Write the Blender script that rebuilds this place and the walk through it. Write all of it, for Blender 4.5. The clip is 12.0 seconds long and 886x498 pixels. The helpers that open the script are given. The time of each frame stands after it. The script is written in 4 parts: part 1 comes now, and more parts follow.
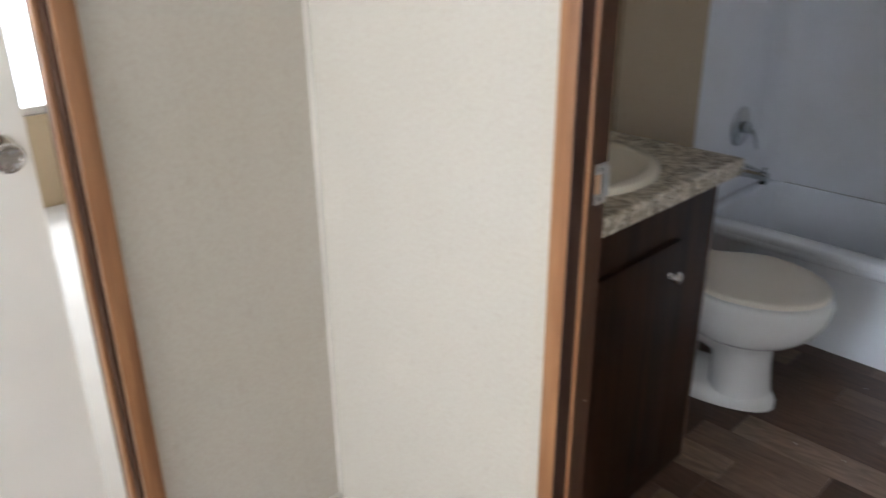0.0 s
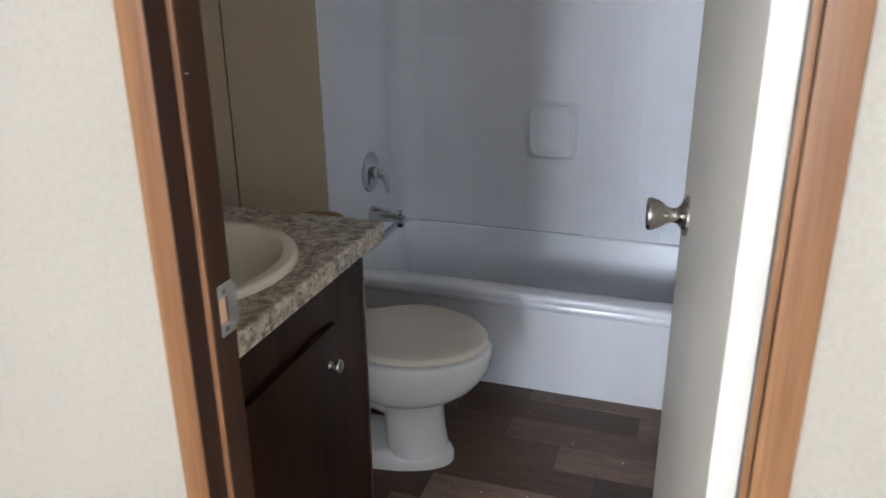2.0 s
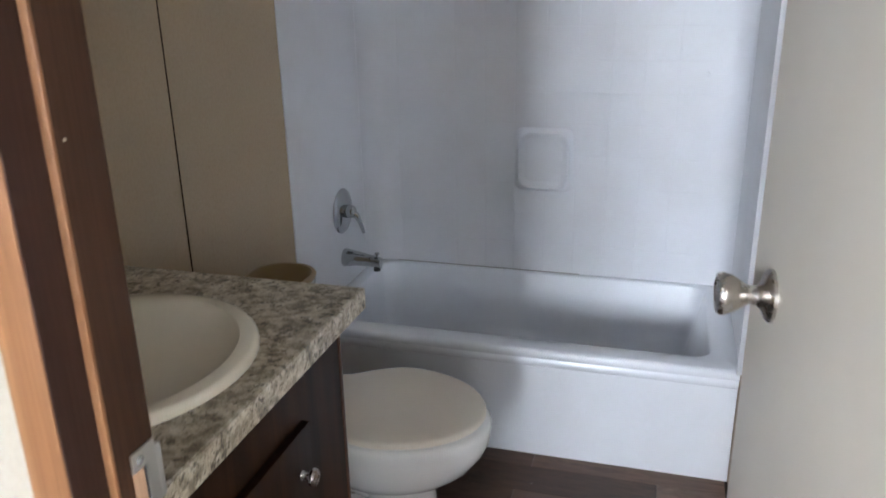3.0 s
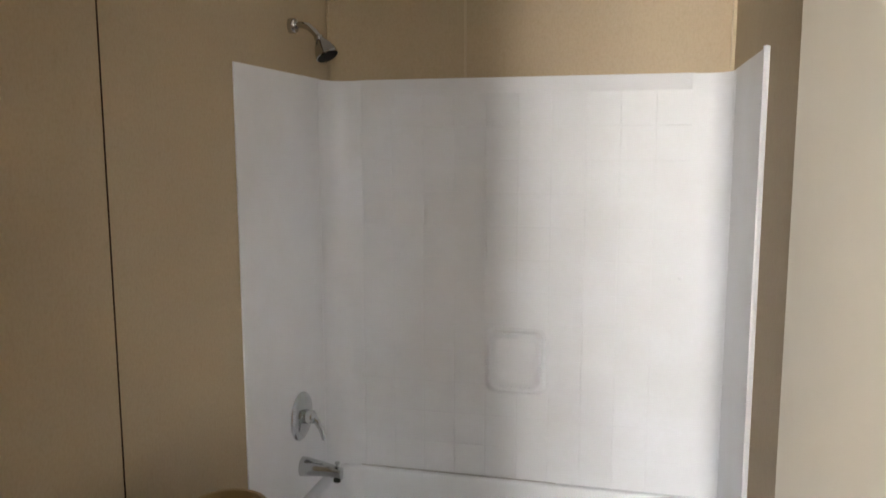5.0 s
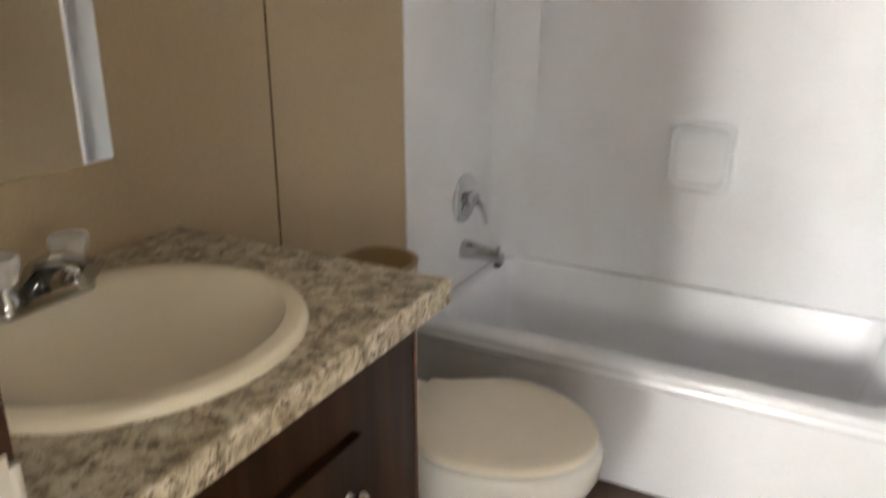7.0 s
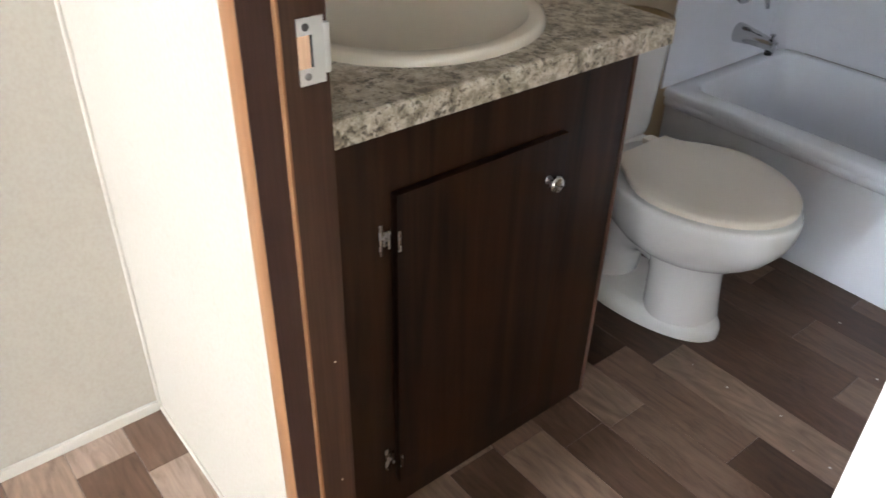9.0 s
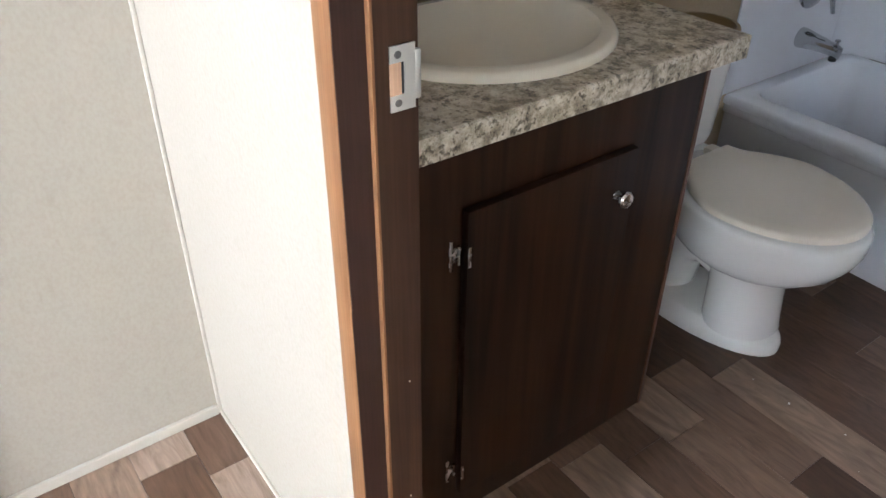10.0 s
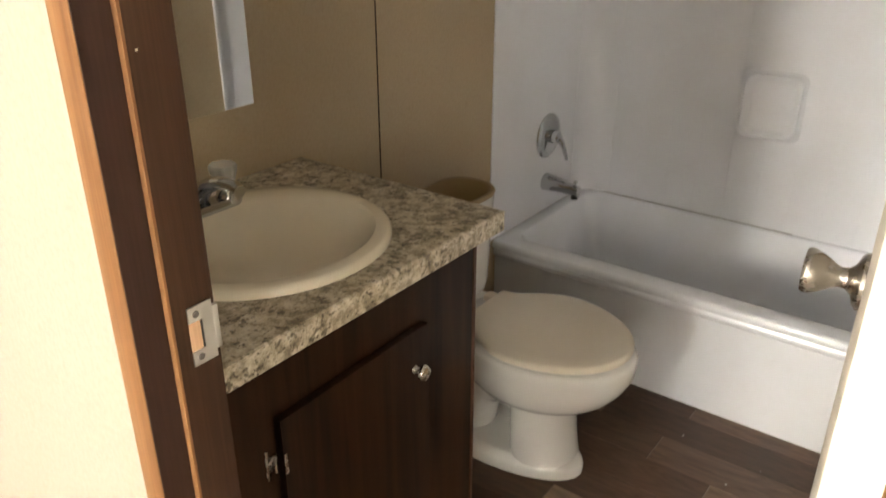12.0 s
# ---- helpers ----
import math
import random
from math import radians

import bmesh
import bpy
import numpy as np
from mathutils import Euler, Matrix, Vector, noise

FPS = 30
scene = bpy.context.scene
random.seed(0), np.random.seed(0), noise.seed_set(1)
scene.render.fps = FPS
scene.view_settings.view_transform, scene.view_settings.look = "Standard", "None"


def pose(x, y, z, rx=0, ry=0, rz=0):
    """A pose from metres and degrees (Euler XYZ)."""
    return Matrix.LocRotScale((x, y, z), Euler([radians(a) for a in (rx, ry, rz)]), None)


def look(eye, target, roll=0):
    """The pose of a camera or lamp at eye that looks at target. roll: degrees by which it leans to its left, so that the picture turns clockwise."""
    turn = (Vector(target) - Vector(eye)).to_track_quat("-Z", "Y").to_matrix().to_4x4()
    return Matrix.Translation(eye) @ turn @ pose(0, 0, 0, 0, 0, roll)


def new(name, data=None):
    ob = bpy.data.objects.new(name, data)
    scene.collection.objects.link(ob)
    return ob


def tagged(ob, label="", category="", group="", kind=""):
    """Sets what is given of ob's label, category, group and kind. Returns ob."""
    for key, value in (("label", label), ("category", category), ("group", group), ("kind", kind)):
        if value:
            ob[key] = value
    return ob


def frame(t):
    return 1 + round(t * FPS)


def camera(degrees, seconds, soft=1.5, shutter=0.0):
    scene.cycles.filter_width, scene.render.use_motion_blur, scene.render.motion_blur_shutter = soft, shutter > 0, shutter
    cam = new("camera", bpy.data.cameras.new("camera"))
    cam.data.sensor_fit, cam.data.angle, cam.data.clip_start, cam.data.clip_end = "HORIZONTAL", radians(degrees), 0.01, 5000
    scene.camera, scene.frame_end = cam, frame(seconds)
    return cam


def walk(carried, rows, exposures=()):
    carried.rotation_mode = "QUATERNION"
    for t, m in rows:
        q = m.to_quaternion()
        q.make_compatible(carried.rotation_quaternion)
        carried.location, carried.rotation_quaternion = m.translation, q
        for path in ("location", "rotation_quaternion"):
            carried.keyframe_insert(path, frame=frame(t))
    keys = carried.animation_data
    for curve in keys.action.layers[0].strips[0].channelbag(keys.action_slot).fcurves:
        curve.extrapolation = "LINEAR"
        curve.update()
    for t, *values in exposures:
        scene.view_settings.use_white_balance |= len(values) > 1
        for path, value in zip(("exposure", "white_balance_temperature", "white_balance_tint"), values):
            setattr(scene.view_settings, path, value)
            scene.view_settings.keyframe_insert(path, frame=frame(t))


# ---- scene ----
cam = camera(59.3, 12.0, shutter=0.5)
PATH = [
    (0, (1.354, -0.949, 1.416), (0.03, 0.331, 0.635), -0.5),
    (0.5, (1.385, -0.986, 1.432), (0.325, 0.529, 0.671), -1.2),
    (1, (1.358, -0.982, 1.453), (0.521, 0.673, 0.705), -1.3),
    (1.5, (1.301, -0.909, 1.463), (0.612, 0.824, 0.741), -0.8),
    (2, (1.219, -0.692, 1.433), (0.615, 1.08, 0.73), -0.5),
    (2.5, (1.15, -0.541, 1.411), (0.59, 1.251, 0.723), -0.8),
    (3, (1.071, -0.397, 1.417), (0.54, 1.414, 0.754), -1.1),
    (3.5, (1.033, -0.305, 1.454), (0.542, 1.526, 0.817), -0.7),
    (5.5, (1.029, -0.218, 1.527), (0.56, 1.715, 1.317), -0.0),
    (6, (1.02, -0.159, 1.431), (0.528, 1.763, 1.181), 0.1),
    (6.5, (1.039, -0.147, 1.371), (0.424, 1.713, 0.971), 0.5),
    (7, (1.059, -0.137, 1.304), (0.175, 1.534, 0.65), 0.1),
    (7.5, (1.22, -0.227, 1.294), (0.256, 1.257, 0.363), 0.5),
    (9.5, (1.336, -0.32, 1.302), (0.012, 0.669, 0.175), 1.1),
    (10, (1.285, -0.336, 1.321), (-0.04, 0.637, 0.183), 0.6),
    (10.5, (1.286, -0.328, 1.344), (-0.018, 0.674, 0.206), 0.1),
    (11, (1.29, -0.304, 1.449), (0.08, 0.828, 0.329), -0.2),
    (11.5, (1.289, -0.326, 1.458), (0.179, 1.006, 0.462), -0.4),
    (12, (1.291, -0.35, 1.442), (0.209, 1.106, 0.6), -0.0),
]
EXPOSURES = [(0, -0.64, 5650, 10), (0.6, -0.50, 5700, 10), (1.0, -0.54, 5650, 10), (1.5, -0.56, 5750, 10), (2.0, -0.58, 5650, 10), (2.5, -0.42, 5500, 10), (3.1, -0.06, 5750, 10), (3.6, 0.12, 6750, 10),
             (5.5, 0.14, 6800, 10), (6.5, 0.16, 6850, 10), (7.0, 0.32, 6900, 10), (7.5, 0.52, 7100, 10), (9.5, 0.15, 5500, 10), (10.5, 0.14, 5550, 10), (11.1, 0.14, 5750, 10), (11.5, 0.12, 6050, 10), (12, 0.10, 7350, 10)]
walk(cam, [(t, look(eye, target, roll)) for t, eye, target, roll in PATH], EXPOSURES)

# ---- world and light ----
world = bpy.data.worlds.new("sky")
scene.world = world
world.use_nodes = True
wn = world.node_tree.nodes
sky = wn.new("ShaderNodeTexSky")
sky.sky_type, sky.sun_disc, sky.sun_elevation, sky.sun_rotation = "NISHITA", False, radians(48), radians(200)
world.node_tree.links.new(sky.outputs[0], wn["Background"].inputs[0])
wn["Background"].inputs[1].default_value = 0.12


def window_light(name, at, aim, width, height, watts, colour):
    lamp = bpy.data.lights.new(name, "AREA")
    lamp.shape, lamp.size, lamp.size_y, lamp.energy, lamp.color = "RECTANGLE", width, height, watts, colour
    ob = new(name, lamp)
    ob.matrix_world = look(at, aim)
    return ob


window_light("hall_window_light", (0.707, -3.76, 1.55), (0.70, 0, 1.50), 0.32, 0.86, 104, (1.0, 0.995, 0.985))
window_light("side_window_light", (0.212, -3.76, 1.55), (0.25, 0, 1.50), 0.42, 0.86, 84, (1.0, 0.995, 0.985))
# added fill from an unseen opening, lifts the bathroom's shaded side
window_light("far_fill_light", (3.0, -3.76, 1.50), (2.6, 0, 1.40), 2.4, 0.96, 4.5, (1.0, 0.99, 0.97))
# added fill from the unseen living room side, for the left hall wall
window_light("living_fill_light", (5.17, -1.3, 1.36), (0, -1.3, 1.30), 2.2, 1.08, 12, (1.0, 0.99, 0.97))
window_light("bedroom_window_light", (-2.93, -0.1, 1.2), (0, -0.1, 1.1), 1.7, 1.25, 60, (1.0, 0.99, 0.97))


# ---- materials ----
def material(name, colour, rough=0.5, metal=0.0):
    m = bpy.data.materials.new(name)
    m.use_nodes = True
    b = m.node_tree.nodes["Principled BSDF"]
    b.inputs["Base Color"].default_value = (*colour, 1)
    b.inputs["Roughness"].default_value = rough
    b.inputs["Metallic"].default_value = metal
    return m, m.node_tree.nodes, m.node_tree.links, b


def ramp(nodes, stops):
    r = nodes.new("ShaderNodeValToRGB")
    e = r.color_ramp.elements
    while len(e) < len(stops):
        e.new(0.5)
    for el, (p, c) in zip(e, stops):
        el.position, el.color = p, (*c, 1)
    return r


def coords(nodes, links, scale=(1, 1, 1), random_shift=False):
    t, mp = nodes.new("ShaderNodeTexCoord"), nodes.new("ShaderNodeMapping")
    mp.inputs["Scale"].default_value = scale
    links.new(t.outputs["Object"], mp.inputs["Vector"])
    if random_shift:
        info = nodes.new("ShaderNodeObjectInfo")
        mul = nodes.new("ShaderNodeMath")
        mul.operation = "MULTIPLY"
        mul.inputs[1].default_value = 37.0
        links.new(info.outputs["Random"], mul.inputs[0])
        links.new(mul.outputs[0], mp.inputs["Location"])
    return mp


def noise_tex(nodes, links, mp, scale, detail=4.0, rough=0.55, distort=0.0):
    n = nodes.new("ShaderNodeTexNoise")
    n.inputs["Scale"].default_value, n.inputs["Detail"].default_value = scale, detail
    n.inputs["Roughness"].default_value, n.inputs["Distortion"].default_value = rough, distort
    links.new(mp.outputs[0], n.inputs["Vector"])
    return n


def bump(nodes, links, b, height, strength, distance=0.002):
    n = nodes.new("ShaderNodeBump")
    n.inputs["Strength"].default_value, n.inputs["Distance"].default_value = strength, distance
    links.new(height, n.inputs["Height"])
    links.new(n.outputs[0], b.inputs["Normal"])
    return n


def mixed(nodes, links, fac, a, c, kind="MIX"):
    m = nodes.new("ShaderNodeMix")
    m.data_type, m.blend_type = "RGBA", kind
    for value, socket in ((fac, m.inputs[0]), (a, m.inputs[6]), (c, m.inputs[7])):
        if isinstance(value, (int, float)):
            socket.default_value = value
        elif isinstance(value, tuple):
            socket.default_value = (*value, 1)
        else:
            links.new(value, socket)
    return m.outputs[2]


def vinyl_wall(name, colour):
    """Vinyl-faced gypsum panel with a fine woven fleck."""
    m, n, l, b = material(name, colour, 0.62)
    weave = noise_tex(n, l, coords(n, l, (1, 1, 0.7)), 150.0, 4)
    fleck = noise_tex(n, l, coords(n, l, (1, 1, 0.45)), 55.0, 5)
    soil = noise_tex(n, l, coords(n, l), 1.3, 4)
    dark = tuple(c * k for c, k in zip(colour, (0.95, 0.94, 0.92)))
    light = tuple(min(1, c * 1.03) for c in colour)
    r1 = ramp(n, [(0.36, dark), (0.56, colour), (0.75, light)])
    l.new(weave.outputs[0], r1.inputs[0])
    r2 = ramp(n, [(0.30, (0.95, 0.94, 0.92)), (0.44, (1, 1, 1))])
    l.new(fleck.outputs[0], r2.inputs[0])
    r3 = ramp(n, [(0.30, (0.94, 0.93, 0.91)), (0.62, (1, 1, 1))])
    l.new(soil.outputs[0], r3.inputs[0])
    c1 = mixed(n, l, 0.8, r1.outputs[0], r2.outputs[0], "MULTIPLY")
    l.new(mixed(n, l, 1.0, c1, r3.outputs[0], "MULTIPLY"), b.inputs["Base Color"])
    bump(n, l, b, fleck.outputs[0], 0.10, 0.0015)
    return m


def wood(name, dark, light, rough, stretch=(14, 14, 0.9), relief=0.15, gloss=0.4, detail=8, streak=0.7):
    """Wood-grain foil, grain along z of the object."""
    m, n, l, b = material(name, light, rough)
    b.inputs["Specular IOR Level"].default_value = gloss
    mp = coords(n, l, stretch, True)
    grain = noise_tex(n, l, mp, 2.4, detail, 0.62, 0.6)
    fine = noise_tex(n, l, coords(n, l, (stretch[0] * 14, stretch[1] * 14, stretch[2] * 4), True), 1.6, 3)
    mid = tuple((a + c) / 2 for a, c in zip(dark, light))
    r = ramp(n, [(0.30, dark), (0.50, mid), (0.70, light)])
    l.new(grain.outputs[0], r.inputs[0])
    r2 = ramp(n, [(0.35, (0.72, 0.70, 0.68)), (0.60, (1, 1, 1))])
    l.new(fine.outputs[0], r2.inputs[0])
    l.new(mixed(n, l, streak, r.outputs[0], r2.outputs[0], "MULTIPLY"), b.inputs["Base Color"])
    bump(n, l, b, fine.outputs[0], relief, 0.001)
    return m


def plank_wood(name, base):
    """Printed vinyl plank: greyed walnut, grain along x, tone by plank."""
    m, n, l, b = material(name, (0.1, 0.07, 0.05), 0.36)
    b.inputs["Specular IOR Level"].default_value = 0.32
    info = n.new("ShaderNodeObjectInfo")
    grain = noise_tex(n, l, coords(n, l, (1.5, 6.5, 1), True), 3.0, 7, 0.6, 2.8)
    fine = noise_tex(n, l, coords(n, l, (3.5, 42, 1), True), 2.0, 5)
    tone = ramp(n, [(0.0, (0.056, 0.031, 0.019)), (0.3, (0.095, 0.056, 0.036)), (0.55, (0.148, 0.095, 0.065)), (0.8, (0.235, 0.168, 0.122)), (1.0, (0.30, 0.230, 0.180))])
    shade = n.new("ShaderNodeMapRange")
    shade.inputs["To Min"].default_value, shade.inputs["To Max"].default_value = base, base + 0.36
    l.new(info.outputs["Random"], shade.inputs[0])
    l.new(shade.outputs[0], tone.inputs[0])
    g = ramp(n, [(0.28, (0.62, 0.57, 0.53)), (0.5, (0.97, 0.94, 0.92)), (0.72, (1.28, 1.21, 1.15))])
    l.new(grain.outputs[0], g.inputs[0])
    f = ramp(n, [(0.32, (0.80, 0.77, 0.74)), (0.6, (1.06, 1.05, 1.04))])
    l.new(fine.outputs[0], f.inputs[0])
    c = mixed(n, l, 1.0, tone.outputs[0], g.outputs[0], "MULTIPLY")
    l.new(mixed(n, l, 0.8, c, f.outputs[0], "MULTIPLY"), b.inputs["Base Color"])
    bump(n, l, b, fine.outputs[0], 0.12, 0.0008)
    return m


def granite(name):
    """Granite-print laminate: cream ground, grey and brown blotches."""
    m, n, l, b = material(name, (0.5, 0.45, 0.36), 0.33)
    mp = coords(n, l)
    big = noise_tex(n, l, mp, 36, 6, 0.72, 0.0)
    mid = noise_tex(n, l, mp, 95, 4, 0.60, 0.0)
    small = noise_tex(n, l, mp, 190, 3)
    r1 = ramp(n, [(0.36, (0.20, 0.165, 0.115)), (0.44, (0.36, 0.30, 0.205)), (0.54, (0.60, 0.53, 0.405)), (0.67, (0.78, 0.735, 0.64))])
    l.new(big.outputs[0], r1.inputs[0])
    r2 = ramp(n, [(0.36, (0.20, 0.18, 0.155)), (0.405, (0.44, 0.40, 0.35)), (0.455, (1, 1, 1))])
    cluster = noise_tex(n, l, mp, 22, 2, 0.5, 0.0)
    lift = n.new("ShaderNodeMath")
    lift.operation = "MULTIPLY_ADD"
    lift.inputs[1].default_value = 0.42
    l.new(cluster.outputs[0], lift.inputs[0])
    l.new(mid.outputs[0], lift.inputs[2])
    shift = n.new("ShaderNodeMath")
    shift.operation = "SUBTRACT"
    shift.inputs[1].default_value = 0.20
    l.new(lift.outputs[0], shift.inputs[0])
    l.new(shift.outputs[0], r2.inputs[0])
    r3 = ramp(n, [(0.33, (0.30, 0.28, 0.27)), (0.42, (1, 1, 1))])
    l.new(small.outputs[0], r3.inputs[0])
    c = mixed(n, l, 0.85, r1.outputs[0], r2.outputs[0], "MULTIPLY")
    l.new(mixed(n, l, 0.6, c, r3.outputs[0], "MULTIPLY"), b.inputs["Base Color"])
    bump(n, l, b, mid.outputs[0], 0.05, 0.001)
    return m


def glossy_white(name, colour, rough, coat=0.0, wave=0.02):
    m, n, l, b = material(name, colour, rough)
    b.inputs["Coat Weight"].default_value = coat
    b.inputs["Coat Roughness"].default_value = 0.08
    s = noise_tex(n, l, coords(n, l), 2.2, 5)
    dirt = tuple(c * k for c, k in zip(colour, (0.93, 0.92, 0.90)))
    r = ramp(n, [(0.32, dirt), (0.6, colour)])
    l.new(s.outputs[0], r.inputs[0])
    l.new(r.outputs[0], b.inputs["Base Color"])
    w = noise_tex(n, l, coords(n, l), 9.0, 2)
    bump(n, l, b, w.outputs[0], wave, 0.01)
    return m


def metal(name, colour, rough, brushed=0.0):
    m, n, l, b = material(name, colour, rough, 1.0)
    s = noise_tex(n, l, coords(n, l, (1, 1, 1)), 60.0, 3)
    r = n.new("ShaderNodeMapRange")
    r.inputs["To Min"].default_value, r.inputs["To Max"].default_value = rough * 0.8, rough * 1.35 + 0.02
    l.new(s.outputs[0], r.inputs[0])
    l.new(r.outputs[0], b.inputs["Roughness"])
    return m


def painted(name, colour, rough, spot=25.0, relief=0.04):
    m, n, l, b = material(name, colour, rough)
    s = noise_tex(n, l, coords(n, l), 2.5, 5)
    r = ramp(n, [(0.3, tuple(c * 0.93 for c in colour)), (0.62, colour)])
    l.new(s.outputs[0], r.inputs[0])
    l.new(r.outputs[0], b.inputs["Base Color"])
    f = noise_tex(n, l, coords(n, l), spot, 4)
    bump(n, l, b, f.outputs[0], relief, 0.004)
    return m


HALL_VINYL = vinyl_wall("hall_vinyl", (0.390, 0.352, 0.288))
# out-of-view walls, made paler than the hall vinyl to bounce more light
BOUNCE_WALL = painted("bounce_wall_paint", (0.74, 0.72, 0.68), 0.6)
BATH_VINYL = vinyl_wall("bath_vinyl", (0.50, 0.395, 0.260))
BATTEN = painted("batten_vinyl", (0.56, 0.45, 0.30), 0.45)
CEILING = painted("ceiling_texture", (0.84, 0.83, 0.80), 0.8, 70, 0.5)
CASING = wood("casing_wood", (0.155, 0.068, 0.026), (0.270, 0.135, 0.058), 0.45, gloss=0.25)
# jamb browns carry the shade of the reveal, far below the lit casing
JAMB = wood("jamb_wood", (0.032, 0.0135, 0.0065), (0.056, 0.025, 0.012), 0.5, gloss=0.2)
JAMB_SHADED = wood("jamb_wood_shaded", (0.026, 0.0110, 0.0070), (0.044, 0.019, 0.0115), 0.5, gloss=0.2)
TRIM_DARK = wood("dark_trim_wood", (0.022, 0.010, 0.007), (0.040, 0.018, 0.012), 0.5, gloss=0.2)
ESPRESSO = wood("espresso_foil", (0.0095, 0.0040, 0.0020), (0.044, 0.0178, 0.0072), 0.42, (7, 7, 0.4), 0.05, 0.12, 3, 0.3)
ESPRESSO_EDGE = wood("espresso_edge", (0.065, 0.028, 0.016), (0.115, 0.052, 0.030), 0.38)
RAW_WOOD = wood("raw_pine", (0.50, 0.30, 0.17), (0.66, 0.44, 0.28), 0.8)
GRANITE = granite("granite_laminate")
PLANK_DARK = plank_wood("vinyl_plank_dark", 0.0)
PLANK = plank_wood("vinyl_plank_mid", 0.25)
PLANK_LIGHT = plank_wood("vinyl_plank_light", 0.66)
SUBFLOOR = painted("plank_joint", (0.025, 0.018, 0.014), 0.8)
SURROUND = glossy_white("surround_plastic", (0.82, 0.835, 0.875), 0.46, 0.0, 0.05)
TUB = glossy_white("tub_acrylic", (0.85, 0.875, 0.92), 0.26, 0.2, 0.02)
PORCELAIN = glossy_white("porcelain", (0.83, 0.82, 0.79), 0.10, 0.5, 0.01)
BISQUE = glossy_white("bisque_china", (0.92, 0.84, 0.68), 0.2, 0.4, 0.01)
SEAT = glossy_white("seat_plastic", (0.82, 0.75, 0.635), 0.28, 0.1, 0.02)
STAINED = painted("stained_porcelain", (0.34, 0.24, 0.12), 0.4)
DOOR_PAINT = painted("door_paint", (0.84, 0.79, 0.69), 0.38, 40, 0.05)
CREAM_TRIM = painted("cream_trim", (0.50, 0.46, 0.385), 0.45)
WHITE_TRIM = painted("white_trim", (0.70, 0.67, 0.61), 0.45)
CHROME = metal("chrome", (0.56, 0.57, 0.58), 0.08)
NICKEL = metal("satin_nickel", (0.50, 0.47, 0.43), 0.24)
STEEL = metal("strike_steel", (0.72, 0.71, 0.68), 0.30)
SCREW = metal("screw_steel", (0.22, 0.21, 0.20), 0.35)
BLACK = painted("black_plastic", (0.02, 0.02, 0.02), 0.5)
RED = painted("red_rubber", (0.30, 0.05, 0.03), 0.5)
VENT_PAINT = painted("vent_enamel", (0.42, 0.42, 0.36), 0.45)
CAULK = painted("dirty_caulk", (0.30, 0.28, 0.26), 0.7)
CARPET = painted("carpet_pile", (0.62, 0.58, 0.52), 0.95, 160, 1.0)
LAWN = painted("pale_ground", (0.30, 0.27, 0.20), 0.9)
ACRYLIC, n_, l_, b_ = material("clear_acrylic", (0.97, 0.96, 0.94), 0.16)
b_.inputs["Transmission Weight"].default_value, b_.inputs["IOR"].default_value = 0.62, 1.45
GLASS, n_, l_, b_ = material("window_glass", (1, 1, 1), 0.0)
b_.inputs["Transmission Weight"].default_value, b_.inputs["IOR"].default_value = 1.0, 1.01
MIRROR, n_, l_, b_ = material("mirror_silver", (0.86, 0.87, 0.86), 0.015, 1.0)
BRIGHT, n_, l_, b_ = material("bright_outdoors", (1, 1, 1), 1.0)
b_.inputs["Emission Color"].default_value = (1.0, 0.99, 0.97, 1)
b_.inputs["Emission Strength"].default_value = 9.0


# ---- mesh helpers ----
def box(bm, x0, x1, y0, y1, z0, z1, bevel=0.0, segments=2):
    made = bmesh.ops.create_cube(bm, size=1.0, matrix=Matrix.Translation(((x0 + x1) / 2, (y0 + y1) / 2, (z0 + z1) / 2)) @ Matrix.Diagonal((x1 - x0, y1 - y0, z1 - z0, 1)))
    if bevel:
        edges = list({e for v in made["verts"] for e in v.link_edges})
        made = bmesh.ops.bevel(bm, geom=edges, offset=bevel, segments=segments, profile=0.6, affect="EDGES", clamp_overlap=True)
    level = bm.faces.layers.int.get("level") or bm.faces.layers.int.new("level")
    for f in {f for v in made["verts"] for f in v.link_faces}:
        f.normal_update()
        f[level] = int(max(abs(f.normal.x), abs(f.normal.y), abs(f.normal.z)) > 0.9999)
    return bm


def boxed(*args, **kw):
    return box(bmesh.new(), *args, **kw)


def loft(bm, rings, cap_start=True, cap_end=True):
    """Skin closed rings of equal count."""
    rows = [[bm.verts.new(p) for p in ring] for ring in rings]
    n = len(rows[0])
    for a, c in zip(rows, rows[1:]):
        for i in range(n):
            bm.faces.new((a[i], a[(i + 1) % n], c[(i + 1) % n], c[i]))
    if cap_start:
        bm.faces.new(rows[0][::-1])
    if cap_end:
        bm.faces.new(rows[-1])
    return bm


def lathe(bm, profile, m=Matrix(), seg=28, caps=True):
    """Turn (radius, height) pairs round the local z, then place by m."""
    rings = [[m @ Vector((r * math.cos(2 * math.pi * i / seg), r * math.sin(2 * math.pi * i / seg), h)) for i in range(seg)] for r, h in profile]
    return loft(bm, rings, caps, caps)


def tube(bm, points, radii, seg=14):
    pts = [Vector(p) for p in points]
    rings = []
    for i, p in enumerate(pts):
        d = (pts[min(i + 1, len(pts) - 1)] - pts[max(i - 1, 0)]).normalized()
        side = d.cross(Vector((0, 0, 1)))
        if side.length < 1e-3:
            side = Vector((0, 1, 0))
        side.normalize()
        up = side.cross(d)
        r = radii[i] if isinstance(radii, (list, tuple)) else radii
        rings.append([p + r * (math.cos(a) * side + math.sin(a) * up) for a in (2 * math.pi * k / seg for k in range(seg))])
    return loft(bm, rings)


